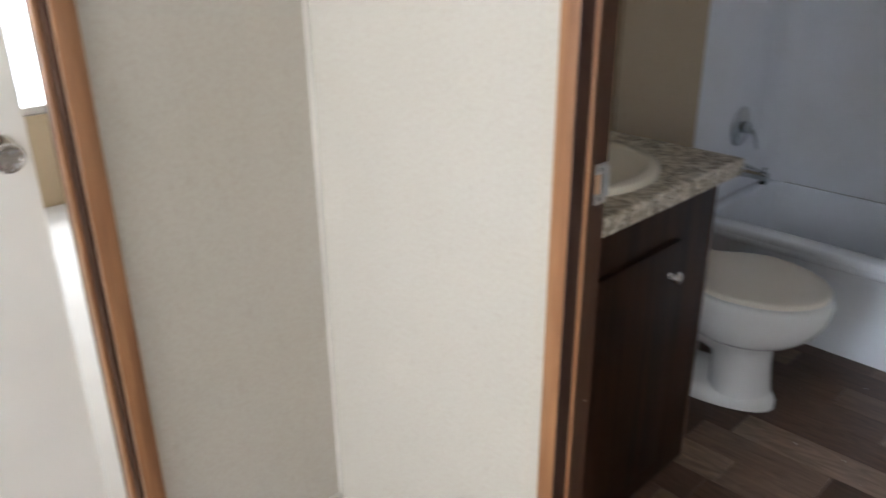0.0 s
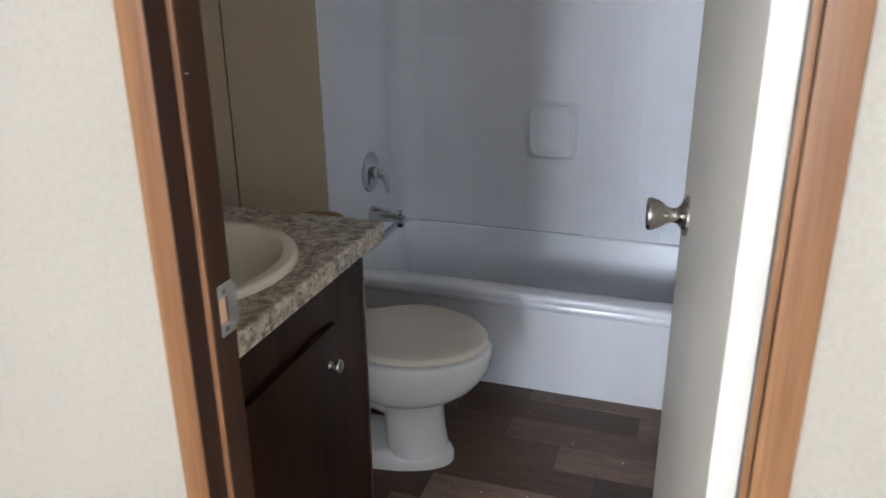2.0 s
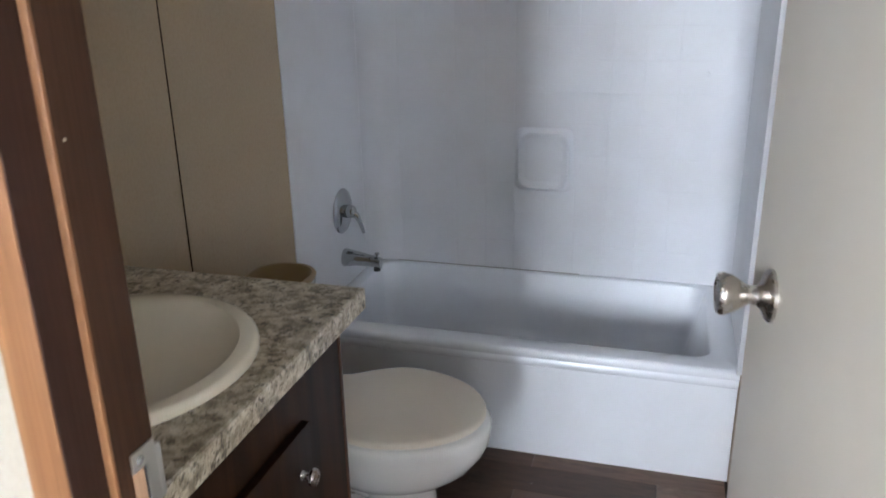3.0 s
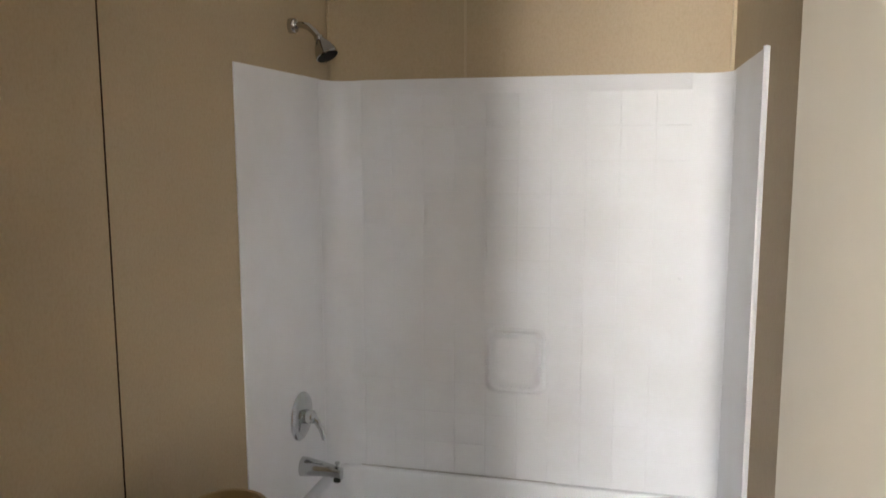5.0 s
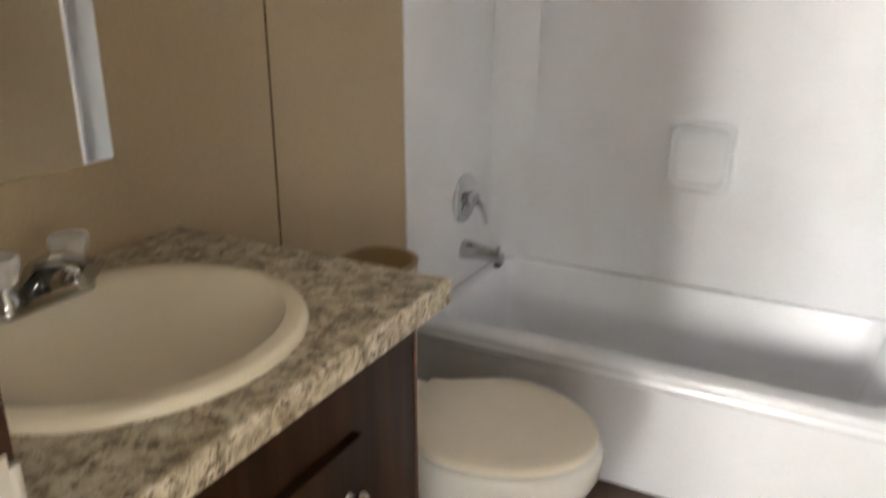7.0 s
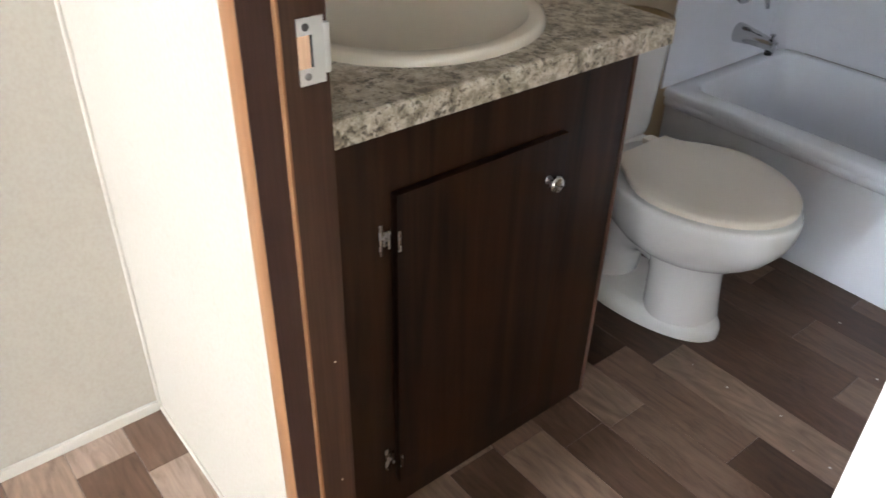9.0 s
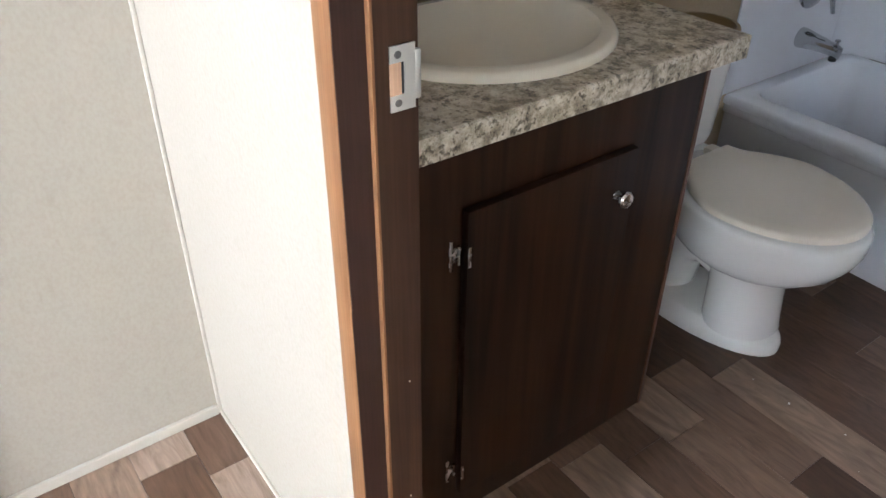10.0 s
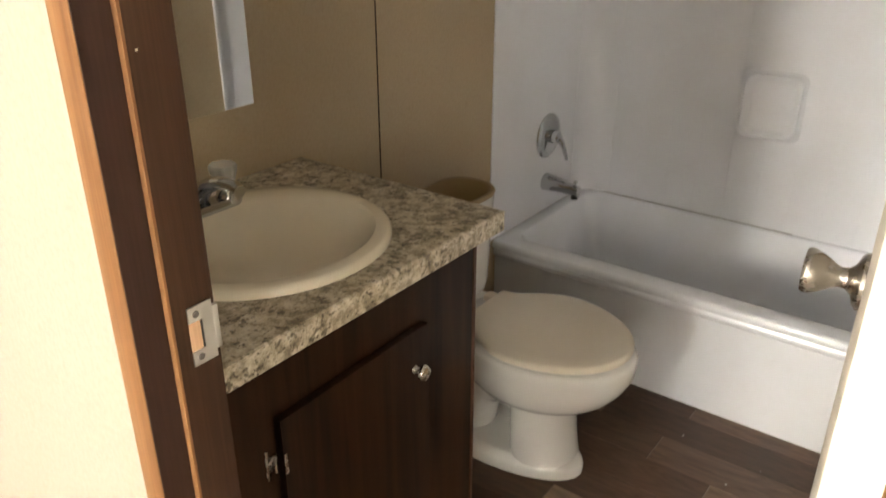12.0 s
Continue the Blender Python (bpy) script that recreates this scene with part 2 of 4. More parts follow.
def round_rect(x0, x1, y0, y1, r, z, n=6):
    out = []
    for cx, cy, a0 in ((x1 - r, y1 - r, 0), (x0 + r, y1 - r, 90), (x0 + r, y0 + r, 180), (x1 - r, y0 + r, 270)):
        for k in range(n):
            a = radians(a0 + 90 * k / (n - 1))
            out.append(Vector((cx + r * math.cos(a), cy + r * math.sin(a), z)))
    return out


def finish(bm, name, mat, smooth=35):
    bmesh.ops.recalc_face_normals(bm, faces=bm.faces[:])
    level = bm.faces.layers.int.get("level")
    for f in bm.faces:
        f.smooth = bool(smooth) and not (level and f[level])
    mesh = bpy.data.meshes.new(name)
    bm.to_mesh(mesh)
    bm.free()
    mesh.materials.append(mat)
    if smooth:
        mesh.set_sharp_from_angle(angle=radians(smooth))
    return mesh


def part(name, bm, mat, parent, label="", smooth=35):
    ob = new(name, finish(bm, name, mat, smooth))
    ob.parent = parent
    if parent is not None:
        ob.matrix_parent_inverse = parent.matrix_basis.inverted()
    if label:
        ob["label"] = label
    return ob


def thing(name, at, label, category, group=""):
    ob = new(name)
    ob.empty_display_size = 0.1
    ob.location = at
    return tagged(ob, label, category, group)


def structure(name, bm, mat, label, category, smooth=0):
    ob = new(name, finish(bm, name, mat, smooth))
    return tagged(ob, label, category, kind="structure")


# ---- the plan ----
HALL_Y0, HALL_X1 = -3.70, 5.20
DOOR_L, DOOR_R = 0.669, 1.288          # bathroom doorway, between the jambs
WALL_T = 0.073                          # thickness of the bathroom wall
BATH_R, BATH_Y = 1.318, 2.308           # inner faces of the bathroom
TOP = 2.03                              # ceiling
HEAD = 1.985                            # door head
COUNTER = 0.879

# floors
structure("floor", boxed(-0.12, 3.0, -2.656, 3.0, -0.06, -0.004), SUBFLOOR, "dark joint of the wood-look vinyl plank floor", "floor")
structure("floor_hall", boxed(-0.12, HALL_X1 + 0.1, HALL_Y0 - 0.1, -2.656, -0.06, 0.0), PLANK, "greyed walnut vinyl floor along the outer wall", "floor")
structure("floor_living", boxed(3.0, HALL_X1 + 0.1, -2.656, 3.0, -0.06, 0.0), PLANK, "greyed walnut vinyl floor of the living room", "floor")
structure("floor_bedroom", boxed(-3.06, -0.12, -2.6, 1.6, -0.06, 0.004), CARPET, "pale cream carpet in the bright bedroom", "carpet")
# ceilings
structure("ceiling", boxed(-0.11, HALL_X1 + 0.1, HALL_Y0, 3.0, TOP, TOP + 0.06), CEILING, "white textured ceiling panel", "ceiling")
structure("ceiling_bedroom", boxed(-3.06, -0.11, -2.6, 1.6, TOP, TOP + 0.06), CEILING, "white bedroom ceiling", "ceiling")

# bathroom front wall with its doorway, seen from the hall
bm = boxed(-0.11, 0.636, 0, WALL_T / 2, 0, TOP)
box(bm, 1.326, 1.449, 0, WALL_T / 2, 0, TOP)
box(bm, 0.636, 1.326, 0, WALL_T / 2, HEAD + 0.03, TOP)
structure("wall_hall", bm, HALL_VINYL, "cream vinyl wall with the bathroom doorway", "wall")
bm = boxed(-0.11, 0.636, WALL_T / 2, WALL_T, 0, TOP)
box(bm, 1.326, 1.449, WALL_T / 2, WALL_T, 0, TOP)
box(bm, 0.636, 1.326, WALL_T / 2, WALL_T, HEAD + 0.03, TOP)
structure("wall_bath_front", bm, BATH_VINYL, "tan vinyl back of the doorway wall", "wall")
# long wall on the left: bedroom doorway from -0.53 to -1.25
BED_A, BED_B, HX = -0.496, -1.245, -0.022
bm = boxed(-0.11, HX, BED_A, 0, 0, TOP)
box(bm, -0.11, HX, HALL_Y0, BED_B, 0, TOP)
box(bm, -0.11, HX, BED_B, BED_A, HEAD + 0.02, TOP)
structure("wall_bedroom", bm, HALL_VINYL, "beige vinyl wall with the bedroom doorway", "wall")
bm = boxed(-0.09, 0, WALL_T, BATH_Y, 0, TOP)
structure("wall_bath_left", bm, BATH_VINYL, "tan vinyl wall behind the vanity and toilet", "wall")
structure("wall_bath_back", boxed(-0.09, 1.449, BATH_Y, BATH_Y + 0.09, 0, TOP), BATH_VINYL, "tan vinyl wall above the tub surround", "wall")
bm = boxed(BATH_R, 1.40, WALL_T, BATH_Y, 0, TOP)
structure("wall_bath_right", bm, BATH_VINYL, "tan vinyl side wall beside the tub", "wall")
structure("wall_passage_left", boxed(1.40, 1.449, WALL_T, BATH_Y, 0, TOP), HALL_VINYL, "cream vinyl wall of the dark passage", "wall")
structure("wall_passage_end", boxed(1.449, HALL_X1, 2.42, 2.50, 0, TOP), BOUNCE_WALL, "cream wall at the end of the passage", "wall")
# unseen wall, opened for the added living fill light
LY0, LY1 = -2.4, -0.2
bm = boxed(HALL_X1, HALL_X1 + 0.09, HALL_Y0, LY0, 0, TOP)
box(bm, HALL_X1, HALL_X1 + 0.09, LY1, 3.0, 0, TOP)
box(bm, HALL_X1, HALL_X1 + 0.09, LY0, LY1, 0, 0.80)
box(bm, HALL_X1, HALL_X1 + 0.09, LY0, LY1, 1.92, TOP)
structure("wall_living", bm, BOUNCE_WALL, "unseen cream vinyl wall of the living room with added windows", "wall")
# hall end wall with a window
WX0, WX1, WZ0, WZ1 = -0.018, 0.905, 1.06, 2.01
# added opening for the far fill light, never in view
FX0, FX1 = 1.75, 4.25
bm = boxed(-0.11, WX0, HALL_Y0 - 0.1, HALL_Y0, 0, TOP)
box(bm, WX1, FX0, HALL_Y0 - 0.1, HALL_Y0, 0, TOP)
box(bm, FX1, HALL_X1 + 0.09, HALL_Y0 - 0.1, HALL_Y0, 0, TOP)
box(bm, FX0, FX1, HALL_Y0 - 0.1, HALL_Y0, 0, 0.96)
box(bm, FX0, FX1, HALL_Y0 - 0.1, HALL_Y0, WZ1, TOP)
box(bm, WX0, WX1, HALL_Y0 - 0.1, HALL_Y0, 0, WZ0)
box(bm, WX0, WX1, HALL_Y0 - 0.1, HALL_Y0, WZ1, TOP)
structure("wall_hall_end", bm, BOUNCE_WALL, "cream outer wall of the hall with a window", "wall")
# bedroom shell
bm = boxed(-3.06, -2.96, -2.6, -0.95, 0, TOP)
box(bm, -3.06, -2.96, 0.75, 1.6, 0, TOP)
box(bm, -3.06, -2.96, -0.95, 0.75, 0, 0.50)
box(bm, -3.06, -2.96, -0.95, 0.75, 1.80, TOP)
structure("wall_bedroom_far", bm, BATH_VINYL, "cream yellow bedroom wall under a bright window", "wall")
structure("wall_bedroom_side", boxed(-3.06, -0.09, 1.6, 1.69, 0, TOP), HALL_VINYL, "cream bedroom wall", "wall")
structure("wall_bedroom_near", boxed(-3.06, -0.11, -2.69, -2.6, 0, TOP), HALL_VINYL, "cream bedroom wall", "wall")


def window(name, m, width, height, muntins, label):
    """A window in the local xz plane, its lower left corner at the pose m."""
    w = new(name)
    w.matrix_world = m
    tagged(w, label, "window", kind="structure")

    def add(pname, bm, mat):
        ob = new(pname, finish(bm, pname, mat, 0))
        ob.parent = w
        return ob
    f = 0.035
    bm = boxed(0, f, -0.02, 0.03, 0, height)
    box(bm, width - f, width, -0.02, 0.03, 0, height)
    box(bm, f, width - f, -0.02, 0.03, 0, f)
    box(bm, f, width - f, -0.02, 0.03, height - f, height)
    add("window_frame", bm, WHITE_TRIM)
    pane = add("pane", boxed(f, width - f, 0.0, 0.004, f, height - f), GLASS)
    pane.visible_shadow = False
    for i in range(1, muntins):
        add("muntin", boxed(width * i / muntins - 0.008, width * i / muntins + 0.008, -0.012, -0.001, f, height - f), WHITE_TRIM)
    add("window_sill", boxed(-0.03, width + 0.03, -0.05, -0.021, -0.03, 0.0, bevel=0.004), WHITE_TRIM)
    return w


window("window_1", pose(WX1, HALL_Y0 - 0.06, WZ0, 0, 0, 180), 0.40, WZ1 - WZ0, 1, "narrow white framed window sash in the hall")
window("window_4", pose(WX1 - 0.40, HALL_Y0 - 0.06, WZ0, 0, 0, 180), 0.523, WZ1 - WZ0, 1, "wide white framed window sash in the hall")
for k in range(2):
    # unseen windows, added to house the fill lamps
    window("window_5", pose(FX1 - 1.25 * k, HALL_Y0 - 0.06, 0.96, 0, 0, 180), 1.25, WZ1 - 0.96, 1, "unseen white framed window added round the far fill light")
    window("window_3", pose(HALL_X1 + 0.05, LY1 - 1.1 * k, 0.80, 0, 0, -90), 1.1, 1.12, 1, "unseen white framed window added round the living fill light")
window("window_2", pose(-3.02, -0.95, 0.50, 0, 0, 90), 1.70, 1.30, 1, "white framed bedroom window, blown bright by daylight")
structure("backdrop_bedroom", boxed(-4.6, -4.55, -4, 4, -1, 4), BRIGHT, "bright hazy daylight outside", "backdrop")
# glowing sheet added behind the unseen living room windows
structure("backdrop_living", boxed(7.0, 7.05, -5, 3, -1, 4), BRIGHT, "bright hazy daylight outside", "backdrop")
structure("backdrop_hall", boxed(-3, 6, -5.75, -5.7, -1, 4), BRIGHT, "bright hazy daylight outside", "backdrop")
structure("ground", boxed(-60, 60, -60, 60, -0.45, -0.40), LAWN, "pale bare ground outside", "ground")

# trims
structure("trim_ceiling_left", boxed(0.0, 0.020, WALL_T, BATH_Y, TOP - 0.021, TOP, bevel=0.004), TRIM_DARK, "dark brown wooden ceiling trim", "trim")
structure("trim_ceiling_back", boxed(0.020, BATH_R, BATH_Y - 0.020, BATH_Y, TOP - 0.021, TOP, bevel=0.004), TRIM_DARK, "dark brown wooden ceiling trim", "trim")
structure("trim_ceiling_right", boxed(BATH_R - 0.020, BATH_R, WALL_T, BATH_Y - 0.020, TOP - 0.021, TOP, bevel=0.004), TRIM_DARK, "dark brown wooden ceiling trim", "trim")
structure("trim_corner", boxed(HX, HX + 0.008, -0.008, 0.0, 0.0, TOP, bevel=0.0025), CREAM_TRIM, "cream plastic strip in the hall corner", "trim")
structure("baseboard_left", boxed(HX, HX + 0.010, BED_A + 0.042, -0.008, 0, 0.026, bevel=0.003), CREAM_TRIM, "thin cream base strip along the floor", "trim")
structure("baseboard_hall", boxed(HX + 0.010, 0.632, -0.007, 0.0, 0, 0.012, bevel=0.003), CREAM_TRIM, "thin cream base strip along the floor", "trim")
structure("trim_seam_left", boxed(0.0, 0.002, 1.1108, 1.1138, 0.0, TOP - 0.021), JAMB, "dark open joint between two wall panels", "trim")
structure("trim_seam_back", boxed(0.478, 0.486, BATH_Y - 0.003, BATH_Y, 1.74, TOP - 0.021), BATTEN, "tan batten over a panel joint", "trim")
structure("trim_corner_back", boxed(BATH_R - 0.012, BATH_R, BATH_Y - 0.012, BATH_Y, 1.742, TOP - 0.021, bevel=0.004), BATTEN, "tan corner batten above the surround", "trim")
structure("trim_corner_back_left", boxed(0.0, 0.008, BATH_Y - 0.008, BATH_Y, 1.742, TOP - 0.021, bevel=0.003), BATH_VINYL, "tan corner batten above the surround", "trim")

# bathroom doorway: casings in lit brown, jambs with shade put into their brown
def doorway_bath():
    d = new("door_frame_bath")
    tagged(d, "brown wood-grain frame of the bathroom doorway", "door frame", kind="structure")
    # thin dark facing added so the casing's side looks shaded
    part("jamb_liner", boxed(DOOR_L - 0.0002, DOOR_L + 0.0014, -0.0118, 0.0233, 0, HEAD), JAMB_SHADED, d)
    part("casing", boxed(0.633, DOOR_L - 0.0005, -0.0125, -0.0003, 0, HEAD + 0.035, bevel=0.0025), CASING, d)
    part("jamb_edge", boxed(DOOR_R, DOOR_R + 0.0070, -0.0110, -0.0003, 0, HEAD, bevel=0.001), CASING, d)
    part("casing", boxed(DOOR_R + 0.0085, 1.332, -0.0125, -0.0003, 0, HEAD + 0.035, bevel=0.0025), CASING, d)
    part("head_casing", boxed(DOOR_L + 0.002, DOOR_R + 0.003, -0.0125, -0.0003, HEAD, HEAD + 0.035, bevel=0.0025), CASING, d)
    part("jamb", boxed(0.637, DOOR_L, 0.0, 0.0235, 0, HEAD + 0.02), JAMB_SHADED, d)
    # highlight along the board's edge, made as a strip of the lighter casing brown
    part("board_edge", boxed(0.637, DOOR_L + 0.0085, 0.0236, 0.0274, 0, HEAD + 0.02, bevel=0.001), CASING, d, "edge of the inner jamb board, its highlight put in as lighter brown")
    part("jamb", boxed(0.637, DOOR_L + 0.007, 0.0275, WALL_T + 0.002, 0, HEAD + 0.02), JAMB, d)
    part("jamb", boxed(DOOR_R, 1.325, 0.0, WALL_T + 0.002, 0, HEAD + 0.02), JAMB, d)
    part("head_jamb", boxed(DOOR_L + 0.009, DOOR_R - 0.001, 0.0, WALL_T, HEAD - 0.002, HEAD + 0.018), JAMB, d)
    part("casing", boxed(0.617, DOOR_L, WALL_T + 0.0025, WALL_T + 0.010, 0, HEAD + 0.035), JAMB, d)
    for y, z in ((0.0365, 1.316), (0.060, 0.612), (0.058, 0.385)):
        part("nail_hole", boxed(DOOR_L + 0.0071, DOOR_L + 0.0078, y - 0.0011, y + 0.0011, z - 0.0011, z + 0.0011), CREAM_TRIM, d, "pale filled nail hole")
    # strike plate on the latch jamb
    sx, sz = DOOR_L + 0.007, 1.024
    bm = bmesh.new()
    for a in ((0.044, 0.0735, sz + 0.017, sz + 0.034), (0.044, 0.0735, sz - 0.034, sz - 0.017), (0.0605, 0.0735, sz - 0.017, sz + 0.017)):
        box(bm, sx + 0.0004, sx + 0.0022, a[0], a[1], a[2], a[3])
    box(bm, sx - 0.003, sx + 0.0022, 0.0735, 0.081, sz - 0.026, sz + 0.026, bevel=0.002)
    plate = part("strike_plate", bm, STEEL, d, "steel strike plate with two screws")
    part("latch_hole", boxed(sx + 0.0003, sx + 0.001, 0.0442, 0.0604, sz - 0.017, sz + 0.017), RAW_WOOD, plate, "raw wood showing in the latch hole")
    # the hole is flat, so its inner shade is a black sliver
    part("latch_shade", boxed(sx + 0.0008, sx + 0.0014, 0.0578, 0.0604, sz - 0.0165, sz + 0.0165), BLACK, plate, "black sliver for the shade inside the latch hole")
    for z in (sz + 0.025, sz - 0.025):
        bm = lathe(bmesh.new(), [(0.0040, 0.0), (0.0040, 0.0008), (0.003, 0.0016)], pose(sx + 0.0022, 0.053, z, 0, 90, 0), 12)
        box(bm, sx + 0.0034, sx + 0.0041, 0.0500, 0.0560, z - 0.0006, z + 0.0006)
        box(bm, sx + 0.0033, sx + 0.0040, 0.0524, 0.0536, z - 0.0030, z + 0.0030)
        part("screw", bm, SCREW, plate)
    return d


doorway_bath()


def doorway_bedroom():
    d = new("door_frame_bedroom")
    tagged(d, "brown wood-grain frame of the bedroom doorway", "door frame", kind="structure")
    part("casing", boxed(HX + 0.0003, HX + 0.0125, BED_A, BED_A + 0.040, 0, HEAD + 0.04, bevel=0.003), CASING, d)
    part("casing", boxed(HX + 0.0003, HX + 0.0125, BED_B - 0.040, BED_B, 0, HEAD + 0.04, bevel=0.003), CASING, d)
    part("head_casing", boxed(HX + 0.0003, HX + 0.0125, BED_B, BED_A, HEAD - 0.01, HEAD + 0.04, bevel=0.003), CASING, d)
    part("jamb", boxed(-0.112, HX, BED_A - 0.008, BED_A - 0.0003, 0, HEAD + 0.01), JAMB, d)
    part("stop", boxed(-0.075, -0.045, BED_A - 0.016, BED_A - 0.0085, 0, HEAD, bevel=0.002), CASING, d)
    part("jamb", boxed(-0.112, HX, BED_B, BED_B + 0.008, 0, HEAD + 0.01), JAMB, d)
    return d


doorway_bedroom()


def knob_mesh(bm, m, out=1.0):
    """Tulip door knob with its rose, along local +z."""
    lathe(bm, [(0.0005, 0.0), (0.033, 0.0), (0.033, 0.004), (0.029, 0.008), (0.018, 0.012), (0.0125, 0.018), (0.0115, 0.026), (0.0135, 0.031), (0.018, 0.038),
               (0.0235, 0.047), (0.0265, 0.056), (0.0265, 0.061), (0.0245, 0.064), (0.020, 0.0645), (0.018, 0.063), (0.0005, 0.063)], m, 36)
    return bm


def leaf(name, hinge, edge, thick, side, label, backset=0.060):
    """A flat door leaf from hinge to free edge (x, y), knob on both faces. side: +1 when the thickness lies to the right of hinge-to-edge."""
    hx, hy = hinge
    dx, dy = edge[0] - hx, edge[1] - hy
    width, ang = math.hypot(dx, dy), math.degrees(math.atan2(dy, dx))
    d = new(name)
    d.matrix_world = pose(hx, hy, 0, 0, 0, ang)
    tagged(d, label, "door", kind="structure")
    y0, y1 = (-thick, 0) if side > 0 else (0, thick)

    def add(pname, bm, mat, lab="", parent=None):
        ob = new(pname, finish(bm, pname, mat))
        ob.parent = parent or d
        if lab:
            ob["label"] = lab
        return ob
    add("door_leaf", boxed(0, width, y0, y1, 0.012, HEAD - 0.006, bevel=0.003, segments=3), DOOR_PAINT)
    add("door_knob", knob_mesh(bmesh.new(), pose(width - backset, y1, 1.042, -90, 0, 0)), NICKEL, "satin nickel door knob")
    add("door_knob", knob_mesh(bmesh.new(), pose(width - backset, y0, 1.042, 90, 0, 0)), NICKEL, "satin nickel door knob")
    add("latch_plate", boxed(width, width + 0.0015, (y0 + y1) / 2 - 0.0125, (y0 + y1) / 2 + 0.0125, 1.042 - 0.028, 1.042 + 0.028), NICKEL)
    for z in (0.25, 1.0, 1.72):
        add("hinge", lathe(bmesh.new(), [(0.006, -0.04), (0.006, 0.04)], pose(-0.004, y0 if side > 0 else y1, z), 12), NICKEL)
    return d


leaf("door_1", (1.260, 0.020), (1.198, 0.660), 0.034, 1, "cream painted flat door standing open into the bathroom", 0.108)
leaf("door_2", (-0.115, BED_B + 0.02), (-0.160, -0.528), 0.034, -1, "cream painted flat bedroom door standing ajar")

# floor register behind the door
vent = thing("floor_vent", (1.14, 0.995, 0), "grey-green metal floor register with narrow louvres", "vent")
bm = boxed(1.082, 1.094, 0.865, 1.125, 0, 0.006, bevel=0.002)
box(bm, 1.186, 1.198, 0.865, 1.125, 0, 0.006, bevel=0.002)
box(bm, 1.094, 1.186, 0.865, 0.877, 0, 0.006, bevel=0.002)
box(bm, 1.094, 1.186, 1.113, 1.125, 0, 0.006, bevel=0.002)
part("frame", bm, VENT_PAINT, vent)
# no duct below: a black sheet gives the shade between the slats
part("well", boxed(1.094, 1.186, 0.877, 1.113, 0.0, 0.001), BLACK, vent, "flat black sheet for the shade of the duct under the louvres")
for i in range(19):
    y = 0.883 + i * 0.0125
    part("slat", boxed(1.094, 1.186, y, y + 0.006, 0.002, 0.0052), VENT_PAINT, vent, smooth=0)

# dark tall cabinet in the passage
pantry = thing("tall_cabinet", (1.6, 1.8, 0), "dark brown tall cabinet in the unlit passage", "cabinet")
part("body", boxed(1.458, 1.765, 1.52, 2.1, 0.09, 1.95, bevel=0.003), ESPRESSO, pantry)
part("toe_kick", boxed(1.458, 1.72, 1.56, 2.08, 0, 0.0895), ESPRESSO, pantry)


# ---- tub and surround ----
def bathtub():
    t = thing("bathtub", (0.66, 1.98, 0), "white acrylic alcove bathtub with a lipped apron", "bathtub")
    x0, x1, y0, y1, z = 0.0015, BATH_R - 0.0015, 1.660, BATH_Y - 0.001, 0.371
    n = 6
    rings = [round_rect(x0, x1, y0 + 0.020, y1, 0.002, 0.0, n), round_rect(x0, x1, y0 + 0.020, y1, 0.002, z - 0.064, n), round_rect(x0, x1, y0 + 0.010, y1, 0.002, z - 0.056, n), round_rect(x0, x1, y0 + 0.009, y1, 0.002, z - 0.040, n), round_rect(x0, x1, y0 + 0.013, y1, 0.002, z - 0.036, n), round_rect(x0, x1, y0 + 0.013, y1, 0.002, z - 0.033, n),
             round_rect(x0, x1, y0 + 0.002, y1, 0.002, z - 0.029, n), round_rect(x0, x1, y0, y1, 0.002, z - 0.022, n),
             round_rect(x0, x1, y0, y1, 0.004, z - 0.009, n), round_rect(x0 + 0.002, x1 - 0.002, y0 + 0.005, y1, 0.006, z - 0.002, n), round_rect(x0 + 0.004, x1 - 0.004, y0 + 0.012, y1, 0.01, z, n),
             round_rect(x0 + 0.046, x1 - 0.070, y0 + 0.066, y1 - 0.022, 0.055, z, n), round_rect(x0 + 0.050, x1 - 0.075, y0 + 0.071, y1 - 0.025, 0.055, z - 0.003, n),
             round_rect(x0 + 0.053, x1 - 0.080, y0 + 0.074, y1 - 0.027, 0.055, z - 0.010, n), round_rect(x0 + 0.070, x1 - 0.125, y0 + 0.090, y1 - 0.042, 0.06, z - 0.22, n),
             round_rect(x0 + 0.085, x1 - 0.150, y0 + 0.105, y1 - 0.058, 0.06, z - 0.275, n), round_rect(x0 + 0.12, x1 - 0.19, y0 + 0.14, y1 - 0.095, 0.05, z - 0.298, n), round_rect(x0 + 0.19, x1 - 0.27, y0 + 0.20, y1 - 0.16, 0.04, z - 0.303, n)]
    part("tub_shell", loft(bmesh.new(), rings), TUB, t, smooth=50)
    part("drain", lathe(bmesh.new(), [(0.0005, 0.0035), (0.018, 0.0035), (0.020, 0.003), (0.030, 0.003), (0.033, 0.0)], pose(0.27, 1.985, z - 0.302), 24), CHROME, t, "chrome drain")
    return t


bathtub()


